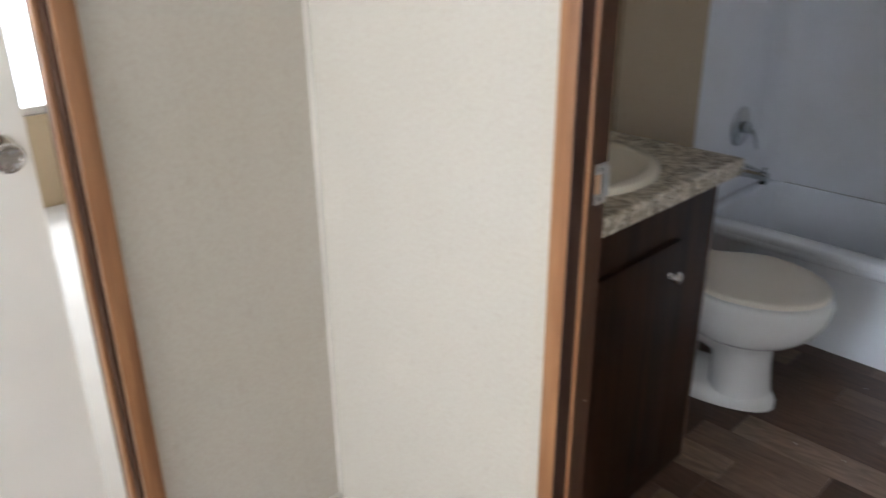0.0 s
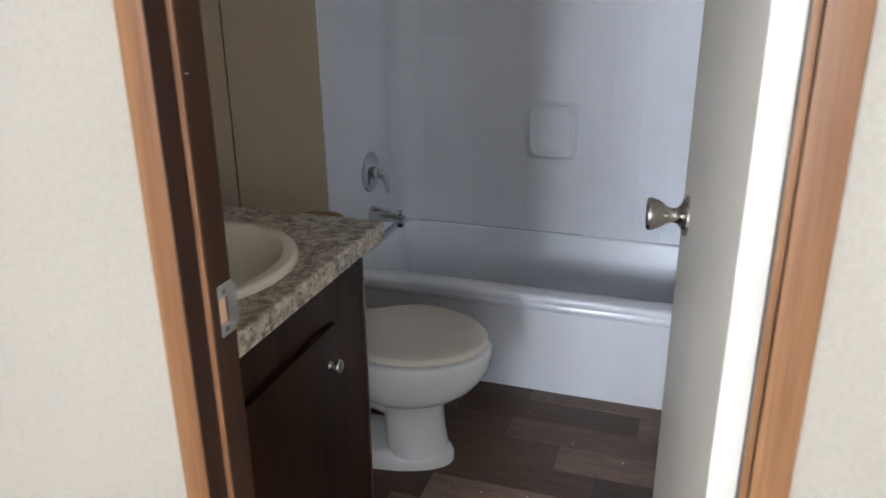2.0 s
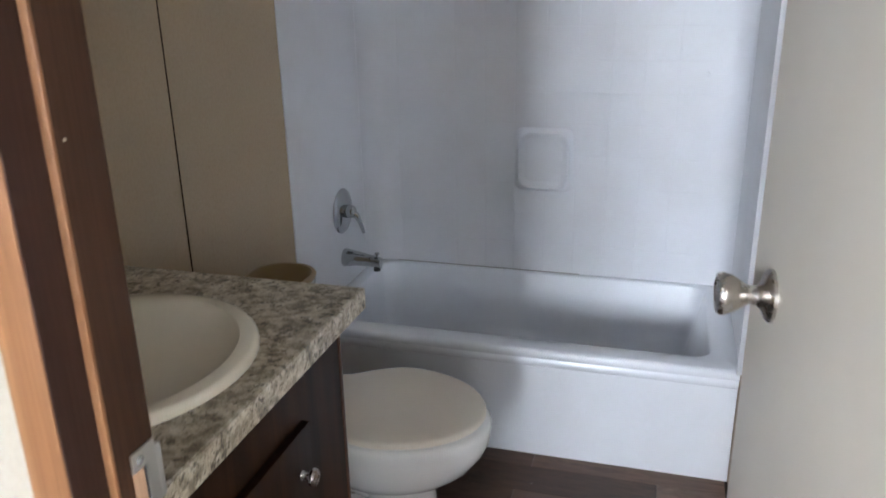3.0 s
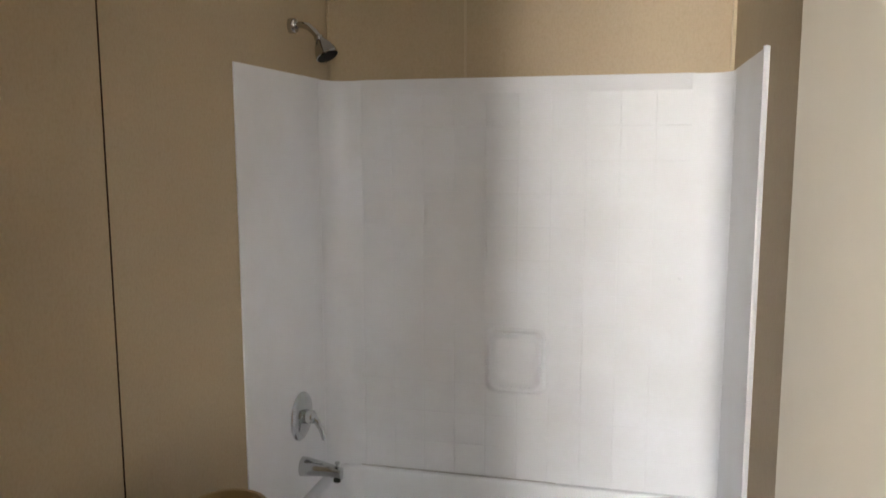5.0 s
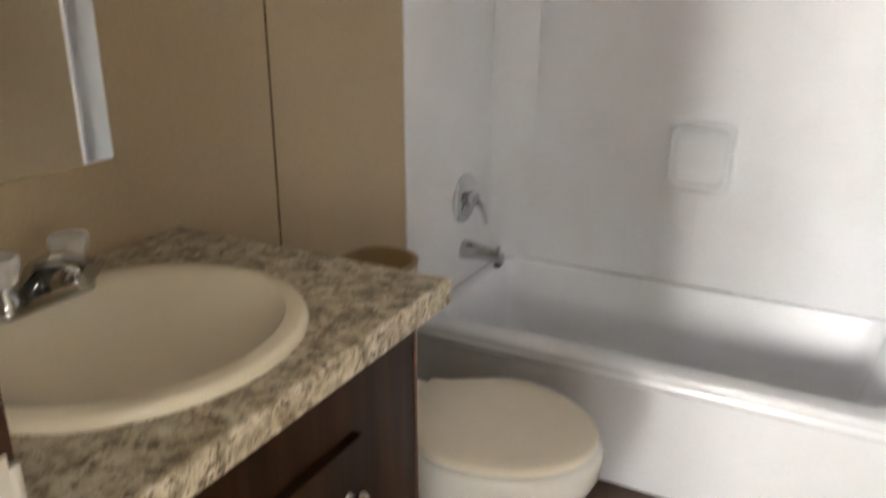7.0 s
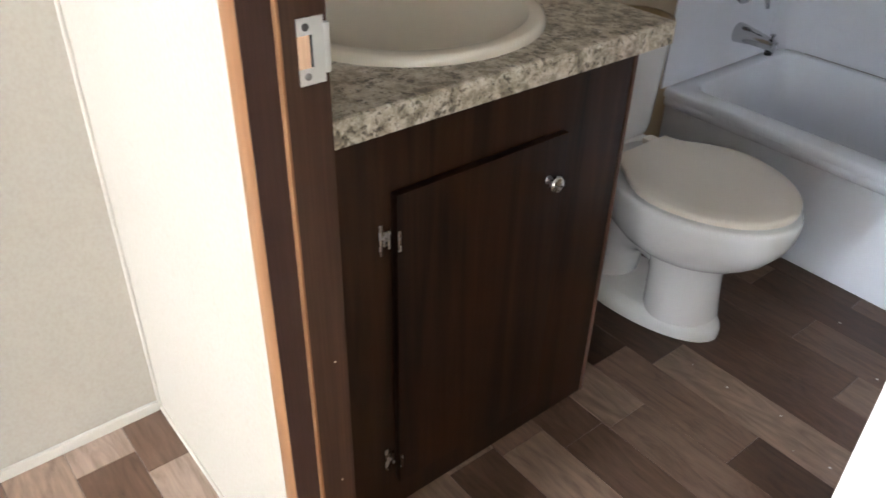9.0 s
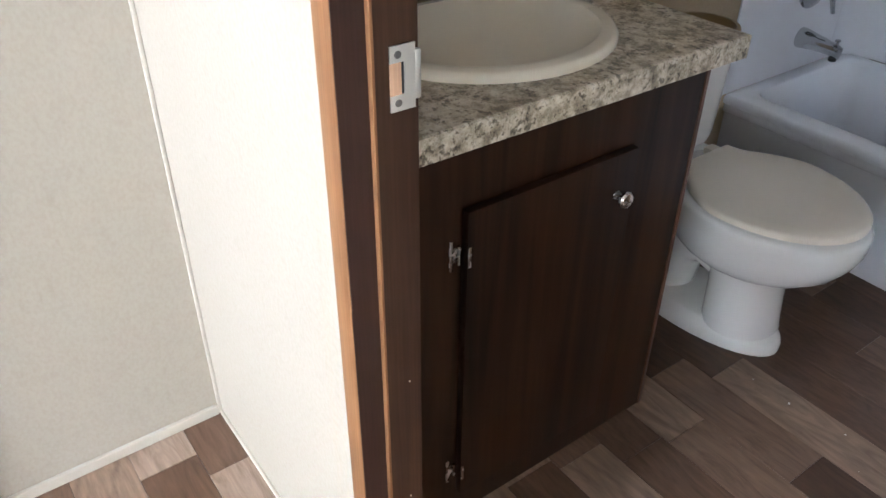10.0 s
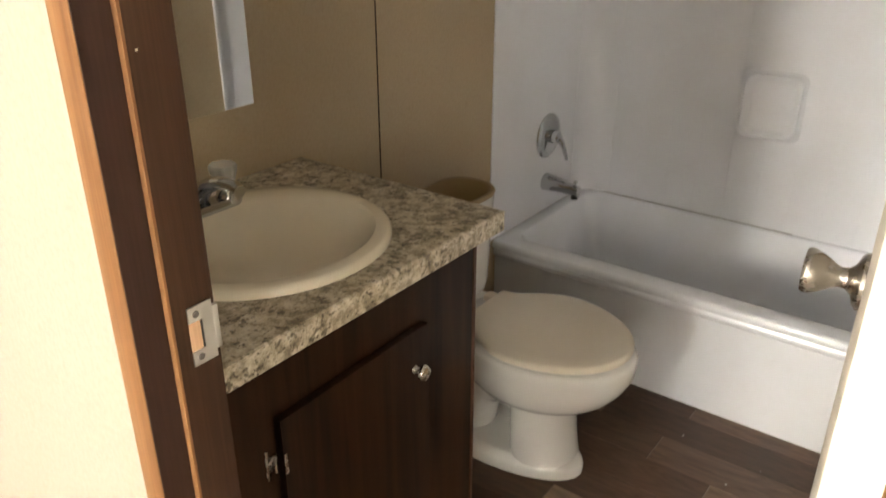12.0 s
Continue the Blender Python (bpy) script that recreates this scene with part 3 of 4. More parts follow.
def surround():
    s = thing("tub_surround", (0.66, 2.30, 0.36), "white moulded plastic tub surround with a soap dish", "tub surround")
    z0, z1, th = 0.3715, 1.74, 0.006
    yb = BATH_Y - 0.0005

    def panel(name, x0, x1, y0, y1):
        return part(name, boxed(x0, x1, y0, y1, z0, z1, bevel=0.0015), SURROUND, s)
    panel("end_panel", 0.0005, th, 1.641, yb - 0.10)
    panel("end_panel", BATH_R - th, BATH_R - 0.0005, 1.641, yb - 0.10)
    panel("back_panel", 0.106, 1.209, yb - th, yb)
    # shallow tile pattern pressed into the back sheet
    bm = bmesh.new()
    px, pz, g = 0.1085, 0.1100, 0.004
    for i in range(10):
        for k in range(12):
            ax, az = 0.1195 + i * px, 0.3725 + k * pz
            low = [Vector((x, yb - th + 0.0002, z)) for x, z in ((ax, az), (ax + px, az), (ax + px, az + pz), (ax, az + pz))]
            top = [Vector((x, yb - th - 0.0003, z)) for x, z in ((ax + g, az + g), (ax + px - g, az + g), (ax + px - g, az + pz - g), (ax + g, az + pz - g))]
            loft(bm, [low, top], False, True)
    part("tile_pattern", bm, SURROUND, s, smooth=0)
    # coved corner panels
    for side in (0, 1):
        ring = []
        r = 0.07
        pts = [(th + 0.001, yb - 0.11)] + [(th + 0.001 + r - r * math.cos(a), yb - th - 0.001 - r + r * math.sin(a)) for a in (radians(90 * k / 8) for k in range(9))] + [(0.118, yb - th - 0.001)]
        outer = [(p[0] - 0.0035 if i < 9 else p[0], p[1] + (0.0035 if i > 1 else 0)) for i, p in enumerate(pts)]
        poly = pts + outer[::-1]
        if side:
            poly = [(BATH_R - x, y) for x, y in poly]
        bm = loft(bmesh.new(), [[Vector((x, y, z0 + 0.001)) for x, y in poly], [Vector((x, y, z1 - 0.002)) for x, y in poly]])
        part("corner_panel", bm, SURROUND, s, smooth=40)
    # bright front edge strips
    part("edge_strip", boxed(BATH_R - 0.015, BATH_R - th - 0.0002, 1.635, 1.650, z0, z1, bevel=0.002), SURROUND, s)
    # soap dish: raised rounded frame with a shallow pocket
    sx0, sx1, sz0, sz1, yf = 0.566, 0.752, 0.690, 0.898, yb - th

    def ring(grow, y, r):
        return [Vector((p.x, y, p.y)) for p in round_rect(sx0 - grow, sx1 + grow, sz0 - grow, sz1 + grow, r, 0, 7)]
    bm = loft(bmesh.new(), [ring(0.011, yf + 0.0005, 0.03), ring(0.009, yf - 0.002, 0.03), ring(0.004, yf - 0.004, 0.028), ring(0.0, yf - 0.011, 0.030), ring(-0.004, yf - 0.021, 0.032),
                            ring(-0.012, yf - 0.021, 0.032), ring(-0.021, yf - 0.007, 0.030), ring(-0.030, yf - 0.004, 0.014)], False, True)
    dish = part("soap_dish", bm, SURROUND, s, smooth=60)
    bm = bmesh.new()
    for i in range(9):
        x = sx0 + 0.030 + i * 0.0155
        box(bm, x, x + 0.007, yf - 0.022, yf - 0.003, sz0 + 0.012, sz0 + 0.017, bevel=0.002)
    part("ridges", bm, SURROUND, dish)
    part("caulk_line", boxed(0.10, 0.80, yb - th - 0.0025, yb - th - 0.0002, z0 - 0.0005, z0 + 0.0018), CAULK, s, "dark soiled caulk line")
    for x, z in ((1.185, 1.718), (1.185, 1.10)):
        part("fixing_cap", lathe(bmesh.new(), [(0.008, 0), (0.008, 0.001), (0.006, 0.002), (0.0005, 0.002)], pose(x, yb - th, z, 90, 0, 0), 16), SURROUND, s)
    return s


surround()

# shower valve
valve = thing("shower_valve", (0.006, 1.997, 0.652), "chrome single-lever shower valve on the surround", "shower valve")
m = pose(0.006, 1.997, 0.652, 0, 90, 0)
part("escutcheon", lathe(bmesh.new(), [(0.079, 0.0), (0.079, 0.003), (0.074, 0.008), (0.055, 0.013), (0.030, 0.016), (0.0005, 0.016)], m, 40), CHROME, valve)
part("hub", lathe(bmesh.new(), [(0.023, 0.012), (0.023, 0.034), (0.021, 0.044), (0.015, 0.049), (0.0005, 0.050)], m, 28), CHROME, valve)
part("lever", tube(bmesh.new(), [(0.040, 1.997, 0.652), (0.056, 2.004, 0.638), (0.066, 2.013, 0.608), (0.074, 2.020, 0.570)], [0.012, 0.011, 0.008, 0.006]), CHROME, valve)

spout = thing("tub_spout", (0.006, 1.997, 0.475), "chrome tub spout with a diverter pull", "tub spout")
rings = []
for i, (x, w, top, low) in enumerate(((0.006, 0.033, 0.032, 0.032), (0.020, 0.032, 0.031, 0.031), (0.06, 0.027, 0.024, 0.026), (0.10, 0.022, 0.016, 0.026), (0.128, 0.019, 0.010, 0.030), (0.142, 0.016, 0.004, 0.034))):
    rings.append([Vector((x, 1.997 + w * math.cos(a), 0.481 + (top if math.sin(a) > 0 else low) * math.sin(a))) for a in (2 * math.pi * k / 20 for k in range(20))])
part("body", loft(bmesh.new(), rings), CHROME, spout, smooth=50)
part("diverter", lathe(bmesh.new(), [(0.004, 0), (0.004, 0.014), (0.008, 0.016), (0.008, 0.021), (0.0005, 0.022)], pose(0.128, 1.997, 0.486), 14), CHROME, spout)
part("outlet", lathe(bmesh.new(), [(0.012, 0), (0.012, 0.010)], pose(0.126, 1.997, 0.441), 16), BLACK, spout)

shower = thing("wall_shower", (0.0, 2.008, 1.882), "chrome shower on a bent arm above the surround", "shower")
part("flange", lathe(bmesh.new(), [(0.023, 0.0), (0.023, 0.014), (0.020, 0.021), (0.011, 0.023)], pose(0.0, 2.008, 1.882, 0, 90, 0), 28), CHROME, shower)
part("arm", tube(bmesh.new(), [(0.005, 2.008, 1.882), (0.035, 2.006, 1.884), (0.060, 2.004, 1.878), (0.080, 2.002, 1.862), (0.098, 2.000, 1.840)], 0.0105), CHROME, shower)
m = look((0.094, 2.000, 1.846), (0.150, 1.985, 1.745))
m = m @ pose(0, 0, 0, 180, 0, 0)
part("ball_joint", lathe(bmesh.new(), [(0.008, -0.006), (0.014, 0.002), (0.014, 0.008), (0.010, 0.014)], m, 20), CHROME, shower)
part("bell", lathe(bmesh.new(), [(0.010, 0.010), (0.018, 0.018), (0.028, 0.036), (0.034, 0.056), (0.0355, 0.066), (0.033, 0.069)], m, 32), CHROME, shower)
bm = lathe(bmesh.new(), [(0.0325, 0.064), (0.0325, 0.0695), (0.031, 0.0712), (0.0005, 0.0718)], m, 28)
for ring, count in ((0.025, 16), (0.016, 10), (0.007, 5)):
    for k in range(count):
        a = 2 * math.pi * k / count
        lathe(bm, [(0.0016, 0.0), (0.0010, 0.0022)], m @ pose(ring * math.cos(a), ring * math.sin(a), 0.0712), 6)
part("spray_face", bm, BLACK, shower, "dark rubber spray face with small nozzles", smooth=30)


# ---- toilet ----
TY = 1.202


def egg(xb, xf, hw, z, n=36, back=1.0, cut=None):
    """A ring, rounder at the front (xf) than at the back (xb)."""
    out = []
    xm = xb + (xf - xb) * 0.46
    for k in range(n):
        a = 2 * math.pi * k / n
        c, s = math.cos(a), math.sin(a)
        if c >= 0:
            x, y = xm + (xf - xm) * c, hw * s
        else:
            x = xm + (xm - xb) * -(abs(c) ** 0.75)
            y = hw * math.copysign(abs(s) ** 0.75, s) * (1 - 0.25 * abs(c) * back)
        out.append(Vector((x, TY + y, z)))
    return out


def toilet():
    t = thing("toilet", (0.35, TY, 0), "white porcelain toilet, seat lid closed and tank lid missing", "toilet")
    bm = loft(bmesh.new(), [egg(0.11, 0.602, 0.118, 0.0), egg(0.11, 0.602, 0.118, 0.022), egg(0.115, 0.596, 0.112, 0.034), egg(0.14, 0.580, 0.098, 0.046), egg(0.15, 0.574, 0.090, 0.05)])
    loft(bm, [egg(0.395, 0.580, 0.104, 0.045), egg(0.393, 0.575, 0.099, 0.08), egg(0.390, 0.569, 0.095, 0.14), egg(0.380, 0.569, 0.095, 0.185), egg(0.350, 0.578, 0.102, 0.215), egg(0.30, 0.61, 0.126, 0.243)])
    tube(bm, [(0.46, TY, 0.20), (0.37, TY, 0.235), (0.29, TY, 0.215), (0.25, TY, 0.15), (0.23, TY, 0.03)], [0.080, 0.086, 0.088, 0.086, 0.084], 20)
    box(bm, 0.135, 0.25, TY - 0.088, TY + 0.088, 0.03, 0.33, bevel=0.03, segments=3)
    part("pedestal", bm, PORCELAIN, t, smooth=60)
    for y in (TY - 0.088, TY + 0.088):
        part("bolt_cap", lathe(bmesh.new(), [(0.013, 0.0), (0.013, 0.006), (0.010, 0.014), (0.0005, 0.018)], pose(0.335, y, 0.032), 16), PORCELAIN, t)
    rings = [egg(0.30, 0.600, 0.116, 0.222), egg(0.265, 0.640, 0.144, 0.245), egg(0.235, 0.674, 0.166, 0.275), egg(0.215, 0.698, 0.180, 0.31), egg(0.205, 0.710, 0.187, 0.338), egg(0.205, 0.714, 0.190, 0.368),
             egg(0.205, 0.714, 0.190, 0.382), egg(0.207, 0.711, 0.188, 0.389), egg(0.213, 0.704, 0.182, 0.393)]
    part("bowl", loft(bmesh.new(), rings), PORCELAIN, t, smooth=60)
    part("deck", boxed(0.055, 0.27, TY - 0.115, TY + 0.115, 0.325, 0.392, bevel=0.018, segments=3), PORCELAIN, t)

    def lid_ring(shrink, z):
        pts = []
        xb, xf, hw = 0.268 + shrink, 0.700 - shrink, 0.187 - shrink
        prof = [(xb, 0.105 - shrink)]
        prof += [(xb + u, v * hw - shrink * (1 - v)) for u, v in ((0.022, 0.575), (0.040, 0.600), (0.062, 0.680), (0.090, 0.790), (0.120, 0.885), (0.152, 0.965))]
        xm = 0.455
        prof += [(xm + (xf - xm) * math.sin(a), hw * math.cos(a)) for a in (radians(90 * k / 12) for k in range(13))]
        for x, y in prof:
            pts.append(Vector((x, TY + y, z)))
        for x, y in prof[::-1][1:]:
            pts.append(Vector((x, TY - y, z)))
        return pts
    part("seat", loft(bmesh.new(), [lid_ring(0.018, 0.3935), lid_ring(0.014, 0.395), lid_ring(0.014, 0.4000), lid_ring(0.018, 0.4015)]), SEAT, t, smooth=50)
    part("seat_lid", loft(bmesh.new(), [lid_ring(0.002, 0.4020), lid_ring(0.0, 0.4030), lid_ring(0.0, 0.4120), lid_ring(0.003, 0.4165), lid_ring(0.010, 0.4190), lid_ring(0.035, 0.4210)]), SEAT, t, smooth=50)
    for y in (TY - 0.07, TY + 0.07):
        part("seat_hinge", boxed(0.238, 0.266, y - 0.018, y + 0.018, 0.3925, 0.412, bevel=0.006), SEAT, t)
    # open tank
    n = 7
    tc = TY + 0.006
    rings = [round_rect(0.060, 0.203, tc - 0.145, tc + 0.150, 0.06, 0.393, n), round_rect(0.055, 0.212, tc - 0.148, tc + 0.155, 0.07, 0.42, n), round_rect(0.050, 0.226, tc - 0.155, tc + 0.165, 0.080, 0.684, n)]
    tank = part("tank", loft(bmesh.new(), rings, True, False), PORCELAIN, t, smooth=50)
    rings = [round_rect(0.050, 0.226, tc - 0.155, tc + 0.165, 0.080, 0.684, n), round_rect(0.049, 0.228, tc - 0.158, tc + 0.168, 0.081, 0.692, n), round_rect(0.052, 0.225, tc - 0.155, tc + 0.165, 0.079, 0.697, n), round_rect(0.059, 0.217, tc - 0.147, tc + 0.157, 0.072, 0.6968, n), round_rect(0.061, 0.215, tc - 0.145, tc + 0.155, 0.071, 0.684, n), round_rect(0.068, 0.200, tc - 0.143, tc + 0.143, 0.05, 0.43, n), round_rect(0.08, 0.18, tc - 0.12, tc + 0.12, 0.03, 0.425, n)]
    part("tank_lining", loft(bmesh.new(), rings, False, True), STAINED, tank, "brown stained inside of the open tank", smooth=50)
    part("fill_valve", lathe(bmesh.new(), [(0.014, 0.0), (0.014, 0.20), (0.026, 0.205), (0.026, 0.235), (0.012, 0.245)], pose(0.125, TY - 0.12, 0.426), 18), BLACK, tank)
    part("flush_tube", lathe(bmesh.new(), [(0.016, 0.0), (0.016, 0.215), (0.020, 0.22), (0.020, 0.235)], pose(0.130, TY + 0.02, 0.426), 18), RED, tank, "red overflow pipe")
    lever = part("flush_lever", lathe(bmesh.new(), [(0.014, 0), (0.014, 0.006), (0.008, 0.014)], pose(0.2255, TY - 0.115, 0.650, 0, 90, 0), 18), CHROME, tank)
    part("lever_arm", tube(bmesh.new(), [(0.237, TY - 0.115, 0.650), (0.240, TY - 0.08, 0.647), (0.240, TY - 0.045, 0.640)], [0.006, 0.006, 0.008]), CHROME, lever)
    part("supply_hose", tube(bmesh.new(), [(0.10, TY - 0.12, 0.40), (0.10, TY - 0.135, 0.30), (0.07, TY - 0.15, 0.20), (0.02, TY - 0.15, 0.16)], 0.006), NICKEL, t)
    return t


toilet()


# ---- vanity ----
def vanity():
    v = thing("vanity_cabinet", (0.27, 0.45, 0), "dark espresso wood-grain vanity cabinet with one door", "vanity")
    y0, y1, xf, zt = WALL_T + 0.003, 0.798, 0.516, 0.838
    bm = boxed(0.003, xf - 0.016, y0, y0 + 0.014, 0.0, zt)
    box(bm, 0.003, xf - 0.016, y1 - 0.014, y1, 0.0, zt)
    box(bm, 0.003, xf - 0.016, y0 + 0.014, y1 - 0.014, 0.0, 0.06)
    box(bm, 0.003, 0.012, y0 + 0.014, y1 - 0.014, 0.06, zt)
    part("body", bm, ESPRESSO, v, smooth=0)
    part("face_frame", boxed(xf - 0.0158, xf, y0, y1 - 0.006, 0.0, zt, bevel=0.001), ESPRESSO, v)
    part("edge_strip", boxed(xf - 0.017, xf + 0.002, y1 - 0.0055, y1 + 0.004, 0.0, zt, bevel=0.001), ESPRESSO_EDGE, v)
    door = part("cabinet_door", boxed(xf + 0.0025, xf + 0.0175, 0.262, 0.624, 0.085, 0.720, bevel=0.0015), ESPRESSO, v)
    m = pose(xf + 0.0175, 0.584, 0.641, 0, 90, 0)
    part("cabinet_knob", lathe(bmesh.new(), [(0.008, 0.0), (0.006, 0.004), (0.005, 0.010), (0.009, 0.014), (0.0145, 0.018), (0.0155, 0.022), (0.013, 0.026), (0.007, 0.028), (0.0005, 0.0285)], m, 24), NICKEL, door, "satin nickel cabinet knob")
    for z in (0.640, 0.146):
        bm = boxed(xf + 0.0003, xf + 0.0022, 0.2395, 0.2465, z - 0.028, z + 0.028, bevel=0.0008)
        box(bm, xf + 0.0177, xf + 0.0192, 0.2625, 0.2685, z - 0.019, z + 0.019, bevel=0.0006)
        lathe(bm, [(0.0032, -0.017), (0.0032, 0.017)], pose(xf + 0.004, 0.2560, z), 10)
        box(bm, xf + 0.0003, xf + 0.0012, 0.2465, 0.2560, z - 0.014, z + 0.014)
        part("hinge", bm, NICKEL, door, "nickel surface hinge")
    return v


vanity()

SX, SY, SA, SB = 0.286, 0.468, 0.224, 0.236


def oval(a, c, z, n=48, dx=0.0):
    return [Vector((SX + dx + a * math.cos(2 * math.pi * k / n), SY + c * math.sin(2 * math.pi * k / n), z)) for k in range(n)]


def countertop():
    """Slab with an oval cut-out and a square-edged front."""
    x0, x1, y0, y1, z0, z1, n = 0.002, 0.5565, WALL_T + 0.003, 0.8345, 0.8385, COUNTER, 48
    c = thing("countertop", (0.28, 0.46, 0.84), "granite-print laminate vanity top with a square front edge", "countertop")
    hole = oval(SA - 0.018, SB - 0.018, 0, n)

    def rim(z, b=0.0):
        out = []
        for p in hole:
            dx, dy = p.x - SX, p.y - SY
            k = min((x1 - b - SX) / dx if dx > 1e-6 else ((x0 + b) - SX) / dx if dx < -1e-6 else 1e9, (y1 - b - SY) / dy if dy > 1e-6 else ((y0 + b) - SY) / dy if dy < -1e-6 else 1e9)
            out.append(Vector((SX + dx * k, SY + dy * k, z)))
        for cx, cy in ((x1 - b, y1 - b), (x0 + b, y1 - b), (x0 + b, y0 + b), (x1 - b, y0 + b)):
            i = min(range(n), key=lambda q: (out[q].x - cx) ** 2 + (out[q].y - cy) ** 2)
            out[i] = Vector((cx, cy, z))
        return out
    low, high = [Vector((p.x, p.y, z0)) for p in hole], [Vector((p.x, p.y, z1)) for p in hole]
    bm = loft(bmesh.new(), [low, rim(z0), rim(z1 - 0.002), rim(z1, 0.002), high], False, False)
    part("slab", bm, GRANITE, c, smooth=25)
    part("front_band", boxed(x1 + 0.0002, x1 + 0.0015, y0, y1, z0, z1 - 0.0015), GRANITE, c, "granite-print edge band")
    part("end_band", boxed(x0 + 0.001, x1 + 0.0015, y1 + 0.0002, y1 + 0.0015, z0, z1 - 0.0015), GRANITE, c, "granite-print edge band")
    return c


countertop()


def sink():
    s = thing("sink", (SX, SY, COUNTER), "bisque oval drop-in bathroom sink", "sink")
    t = COUNTER
    rings = [oval(SA, SB, t + 0.0008), oval(SA, SB, t + 0.008), oval(SA - 0.004, SB - 0.004, t + 0.014), oval(SA - 0.009, SB - 0.009, t + 0.0165), oval(SA - 0.030, SB - 0.028, t + 0.0155)]
    # the bowl sits towards the front, leaving a faucet deck at the back
    for a, c, z, dx in ((SA - 0.044, SB - 0.032, t + 0.013, 0.020), (SA - 0.052, SB - 0.040, t + 0.008, 0.022), (SA - 0.066, SB - 0.058, t - 0.008, 0.024), (SA - 0.090, SB - 0.090, t - 0.030, 0.026),
                        (SA - 0.125, SB - 0.140, t - 0.061, 0.025), (SA - 0.165, SB - 0.195, t - 0.085, 0.022), (0.02, 0.02, t - 0.094, 0.02)):
        rings.append(oval(a, c, z, dx=dx))
    part("basin", loft(bmesh.new(), rings, False, True), BISQUE, s, smooth=60)
    part("drain", lathe(bmesh.new(), [(0.021, 0.0), (0.021, 0.002), (0.014, 0.003), (0.0005, 0.001)], pose(SX + 0.02, SY, t - 0.0935), 24), CHROME, s)
    return s


sink()


def faucet():
    f = thing("faucet", (0.125, SY, COUNTER), "chrome two-handle faucet with clear acrylic knobs", "faucet")
    zb, fx = COUNTER + 0.0135, 0.128
    rings = [round_rect(fx - 0.024, fx + 0.024, SY - 0.078, SY + 0.078, 0.022, zb, 6), round_rect(fx - 0.024, fx + 0.024, SY - 0.078, SY + 0.078, 0.022, zb + 0.008, 6), round_rect(fx - 0.019, fx + 0.019, SY - 0.072, SY + 0.072, 0.018, zb + 0.016, 6)]
    part("base_plate", loft(bmesh.new(), rings), CHROME, f)
    rings = []
    for x, z, w, h in ((fx - 0.018, zb + 0.012, 0.022, 0.02), (fx - 0.006, zb + 0.034, 0.021, 0.024), (fx + 0.022, zb + 0.057, 0.018, 0.016), (fx + 0.058, zb + 0.069, 0.016, 0.012), (fx + 0.094, zb + 0.070, 0.015, 0.011), (fx + 0.110, zb + 0.064, 0.013, 0.011)):
        rings.append([Vector((x, SY + w * math.cos(a), z + h * math.sin(a))) for a in (2 * math.pi * k / 18 for k in range(18))])
    part("spout", loft(bmesh.new(), rings), CHROME, f, smooth=50)
    part("aerator", lathe(bmesh.new(), [(0.010, 0.0), (0.011, 0.004), (0.011, 0.020)], pose(fx + 0.097, SY, zb + 0.043), 18), CHROME, f)
    for y in (SY - 0.052, SY + 0.052):
        m = pose(fx, y, zb + 0.014)
        k = part("handle_stem", lathe(bmesh.new(), [(0.020, 0.0), (0.018, 0.010), (0.012, 0.018), (0.010, 0.026)], m, 20), CHROME, f)
        bm = bmesh.new()
        seg, rings = 32, []
        for r, h in ((0.012, 0.024), (0.017, 0.028), (0.024, 0.050), (0.0255, 0.060), (0.023, 0.066), (0.016, 0.067)):
            rings.append([m @ Vector(((r + (0.0018 if i % 4 < 2 else 0)) * math.cos(2 * math.pi * i / seg), (r + (0.0018 if i % 4 < 2 else 0)) * math.sin(2 * math.pi * i / seg), h)) for i in range(seg)])
        part("handle", loft(bm, rings), ACRYLIC, k, "clear fluted acrylic knob", smooth=30)
    return f


faucet()

# frameless wall mirror on clips
mirror = thing("wall_mirror", (0.0, 0.46, 1.4), "frameless mirror held by small plastic clips above the vanity", "mirror")
part("glass", boxed(0.001, 0.006, 0.200, 0.711, 1.030, 1.78), MIRROR, mirror, smooth=0)
for y in (0.455,):
    for z in (1.028, 1.782):
        part("clip", boxed(0.0005, 0.010, y - 0.010, y + 0.010, z - 0.011, z + 0.011, bevel=0.002), WHITE_TRIM, mirror)

# crumbs of plaster on the bathroom floor
bm = bmesh.new()
rng = random.Random(5)
for i in range(9):
    x, y, r = 0.62 + rng.random() * 0.5, 0.95 + rng.random() * 0.6, 0.0008 + rng.random() * 0.0018
    bmesh.ops.create_icosphere(bm, subdivisions=1, radius=r, matrix=pose(x, y, r * 0.5 + 0.0002, 0, 0, rng.random() * 360) @ Matrix.Diagonal((1.6, 1, 0.6, 1)))
crumbs = new("floor_debris", finish(bm, "floor_debris", WHITE_TRIM))
tagged(crumbs, "tiny white crumbs of plaster on the floor", "debris", kind="stuff")
# nail marks in the wall strip beside the doorway
marks = new("nail_marks", None)
tagged(marks, "small dark nail marks in the cream wall", "wall marks", kind="structure")
for x, z, w in ((1.418, 1.135, 0.005), (1.424, 1.108, 0.0025), (1.421, 1.072, 0.003), (1.405, 1.31, 0.0025)):
    part("mark", boxed(x, x + w, -0.0006, -0.0001, z, z + 0.002), BLACK, marks)

# ---- floor planks ----
floor_ob = bpy.data.objects["floor"]
plank_meshes = {}
rng = random.Random(11)
PW = 0.122
P0 = 0.760 - 28 * PW
TONES = {"d": PLANK_DARK, "m": PLANK, "l": PLANK_LIGHT}
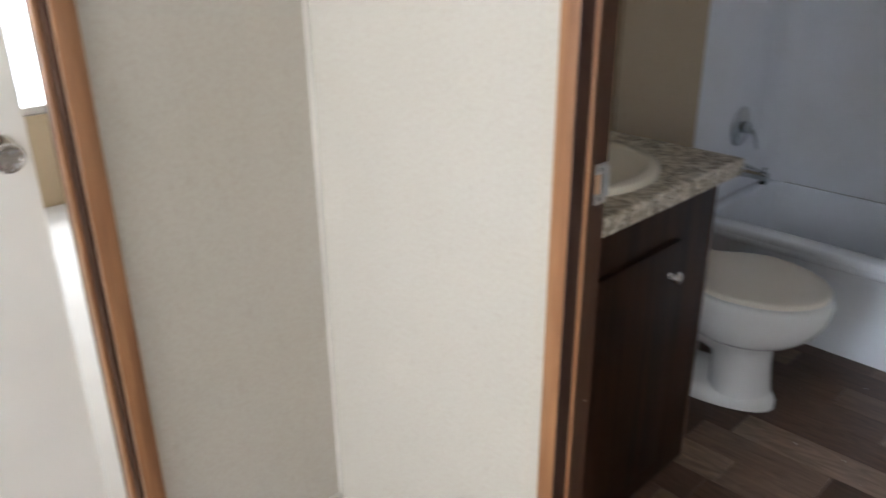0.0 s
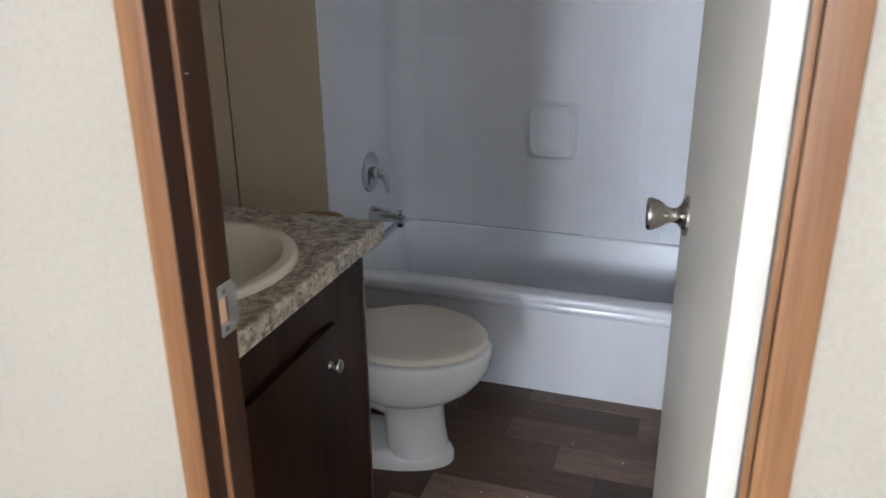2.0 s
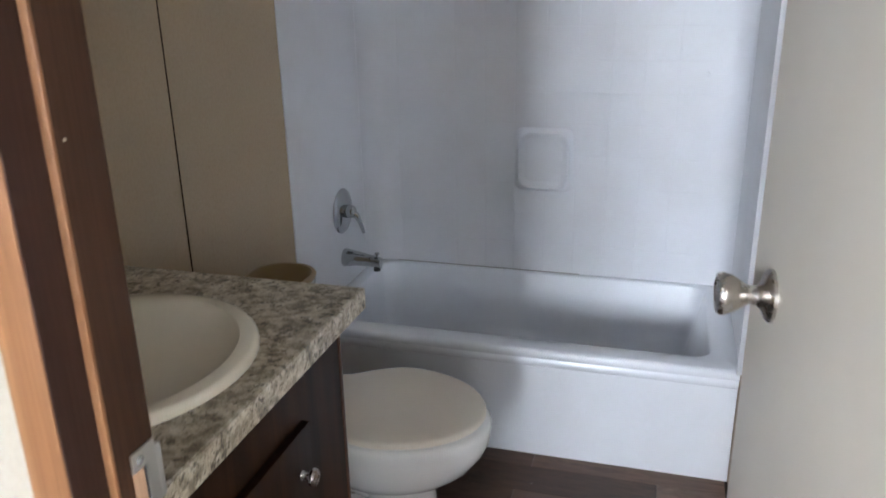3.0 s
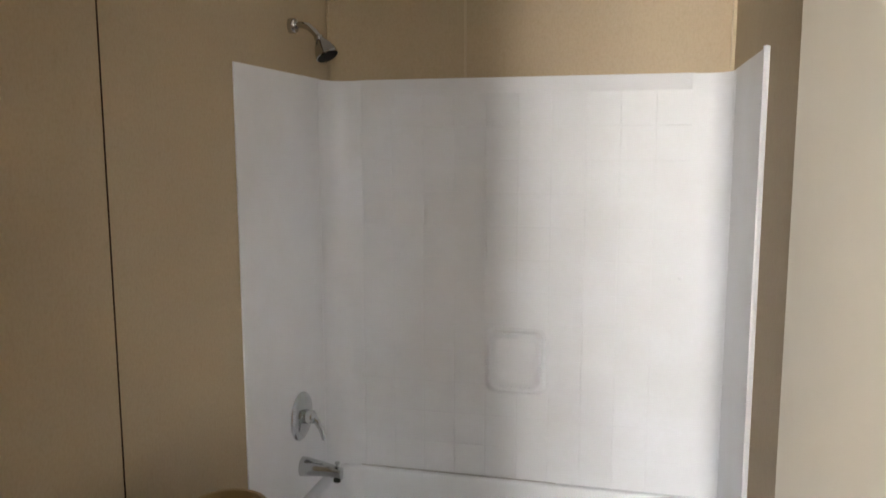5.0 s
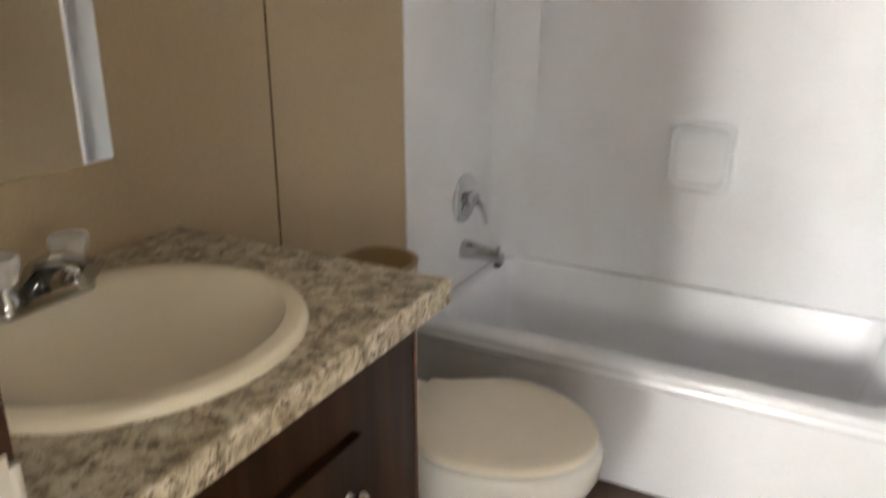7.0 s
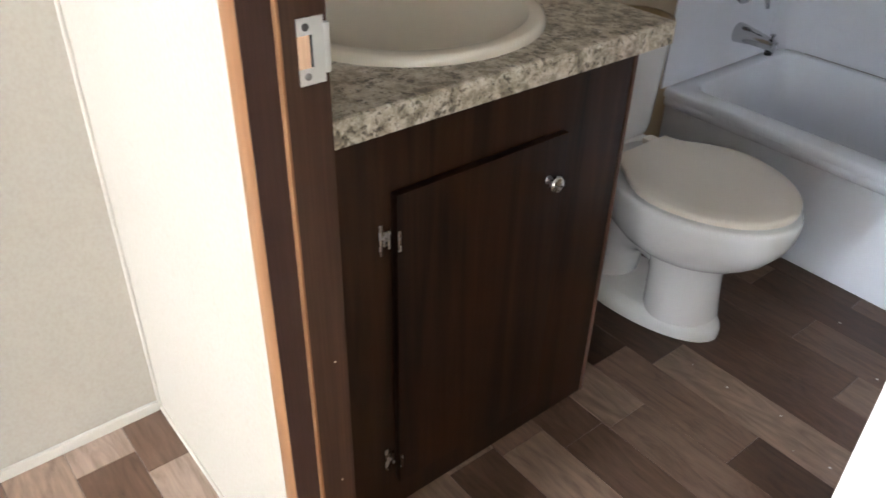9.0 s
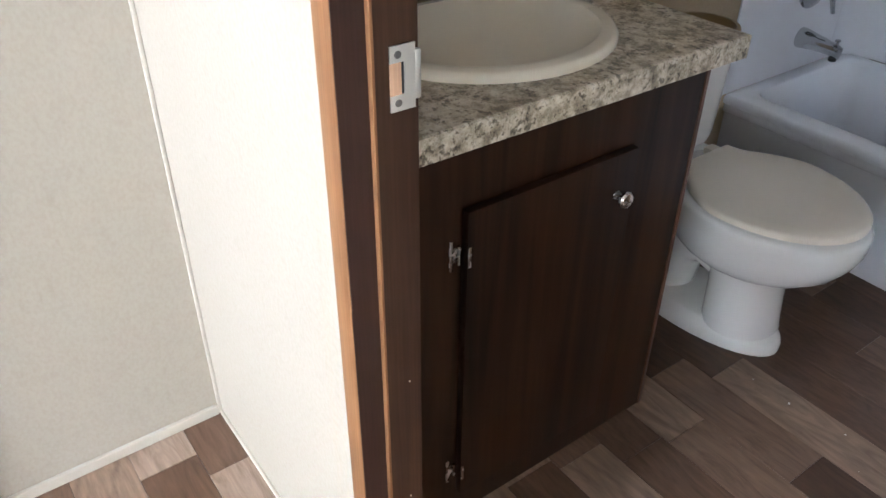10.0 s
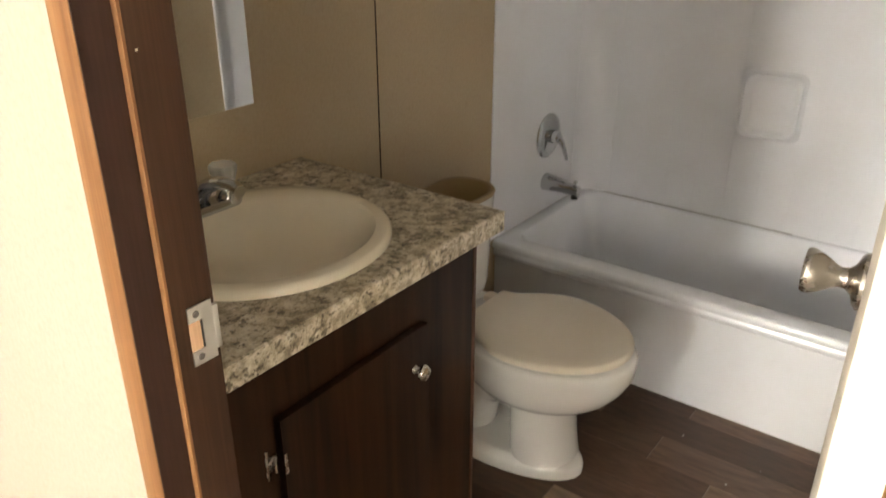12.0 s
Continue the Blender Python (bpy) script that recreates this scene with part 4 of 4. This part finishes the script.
# joints and tones of the rows in plain view, by row: tone up to the next joint
SET_ROWS = {18: [("m", 0.10), ("l", 0.71), ("m", 1.47), ("l", 2.2), ("m", 3.0)], 19: [("l", 0.22), ("m", 0.83), ("l", 1.6), ("m", 3.0)], 20: [("l", 0.07), ("m", 0.53), ("l", 1.29), ("d", 2.0), ("m", 3.0)], 21: [("m", 0.14), ("l", 0.60), ("m", 1.36), ("l", 3.0)],
            26: [("m", 0.555), ("l", 1.16), ("m", 1.31)], 27: [("d", 0.62), ("m", 1.10), ("d", 1.31)], 28: [("d", 0.35), ("l", 0.640), ("m", 1.22), ("l", 1.31)],
            29: [("d", 0.48), ("m", 0.86), ("d", 1.31)], 30: [("d", 0.565), ("l", 1.26), ("m", 1.31)], 31: [("d", 0.30), ("m", 1.02), ("d", 1.31)],
            32: [("m", 0.40), ("d", 0.90), ("l", 1.31)], 33: [("d", 0.72), ("m", 1.31)], 34: [("m", 0.52), ("d", 1.12), ("m", 1.31)], 35: [("d", 0.75), ("m", 1.31)]}


def plank(x0, x1, y, tone):
    key = (round(x1 - x0, 3), tone)
    if key not in plank_meshes:
        plank_meshes[key] = finish(boxed(0, x1 - x0 - 0.001, 0, PW - 0.001, -0.0045, 0.0, bevel=0.0005, segments=1), "plank", TONES[tone], 0)
    ob = new("plank", plank_meshes[key])
    ob.location = (x0, y, 0.0)
    ob.parent = floor_ob


for r in range(42):
    y = P0 + r * PW
    if y < -2.8:
        continue
    start = -0.118 if y < 0 else 0.0
    if r in SET_ROWS:
        for tone, stop in SET_ROWS[r]:
            plank(start, stop, y, tone)
            start = stop
        continue
    if r > 35:
        start = 1.45
    x = start - rng.random() * 0.5
    while x < 3.0:
        ln = rng.choice((0.30, 0.46, 0.61, 0.76, 0.92))
        a, e = max(x, start), min(x + ln, 3.0)
        x += ln
        if e - a > 0.004:
            plank(a, e, y, rng.choice("dmmlm"))
for r in sorted(SET_ROWS):
    if P0 + r * PW > 0.07:
        plank(1.45, 3.0, P0 + r * PW, "m")
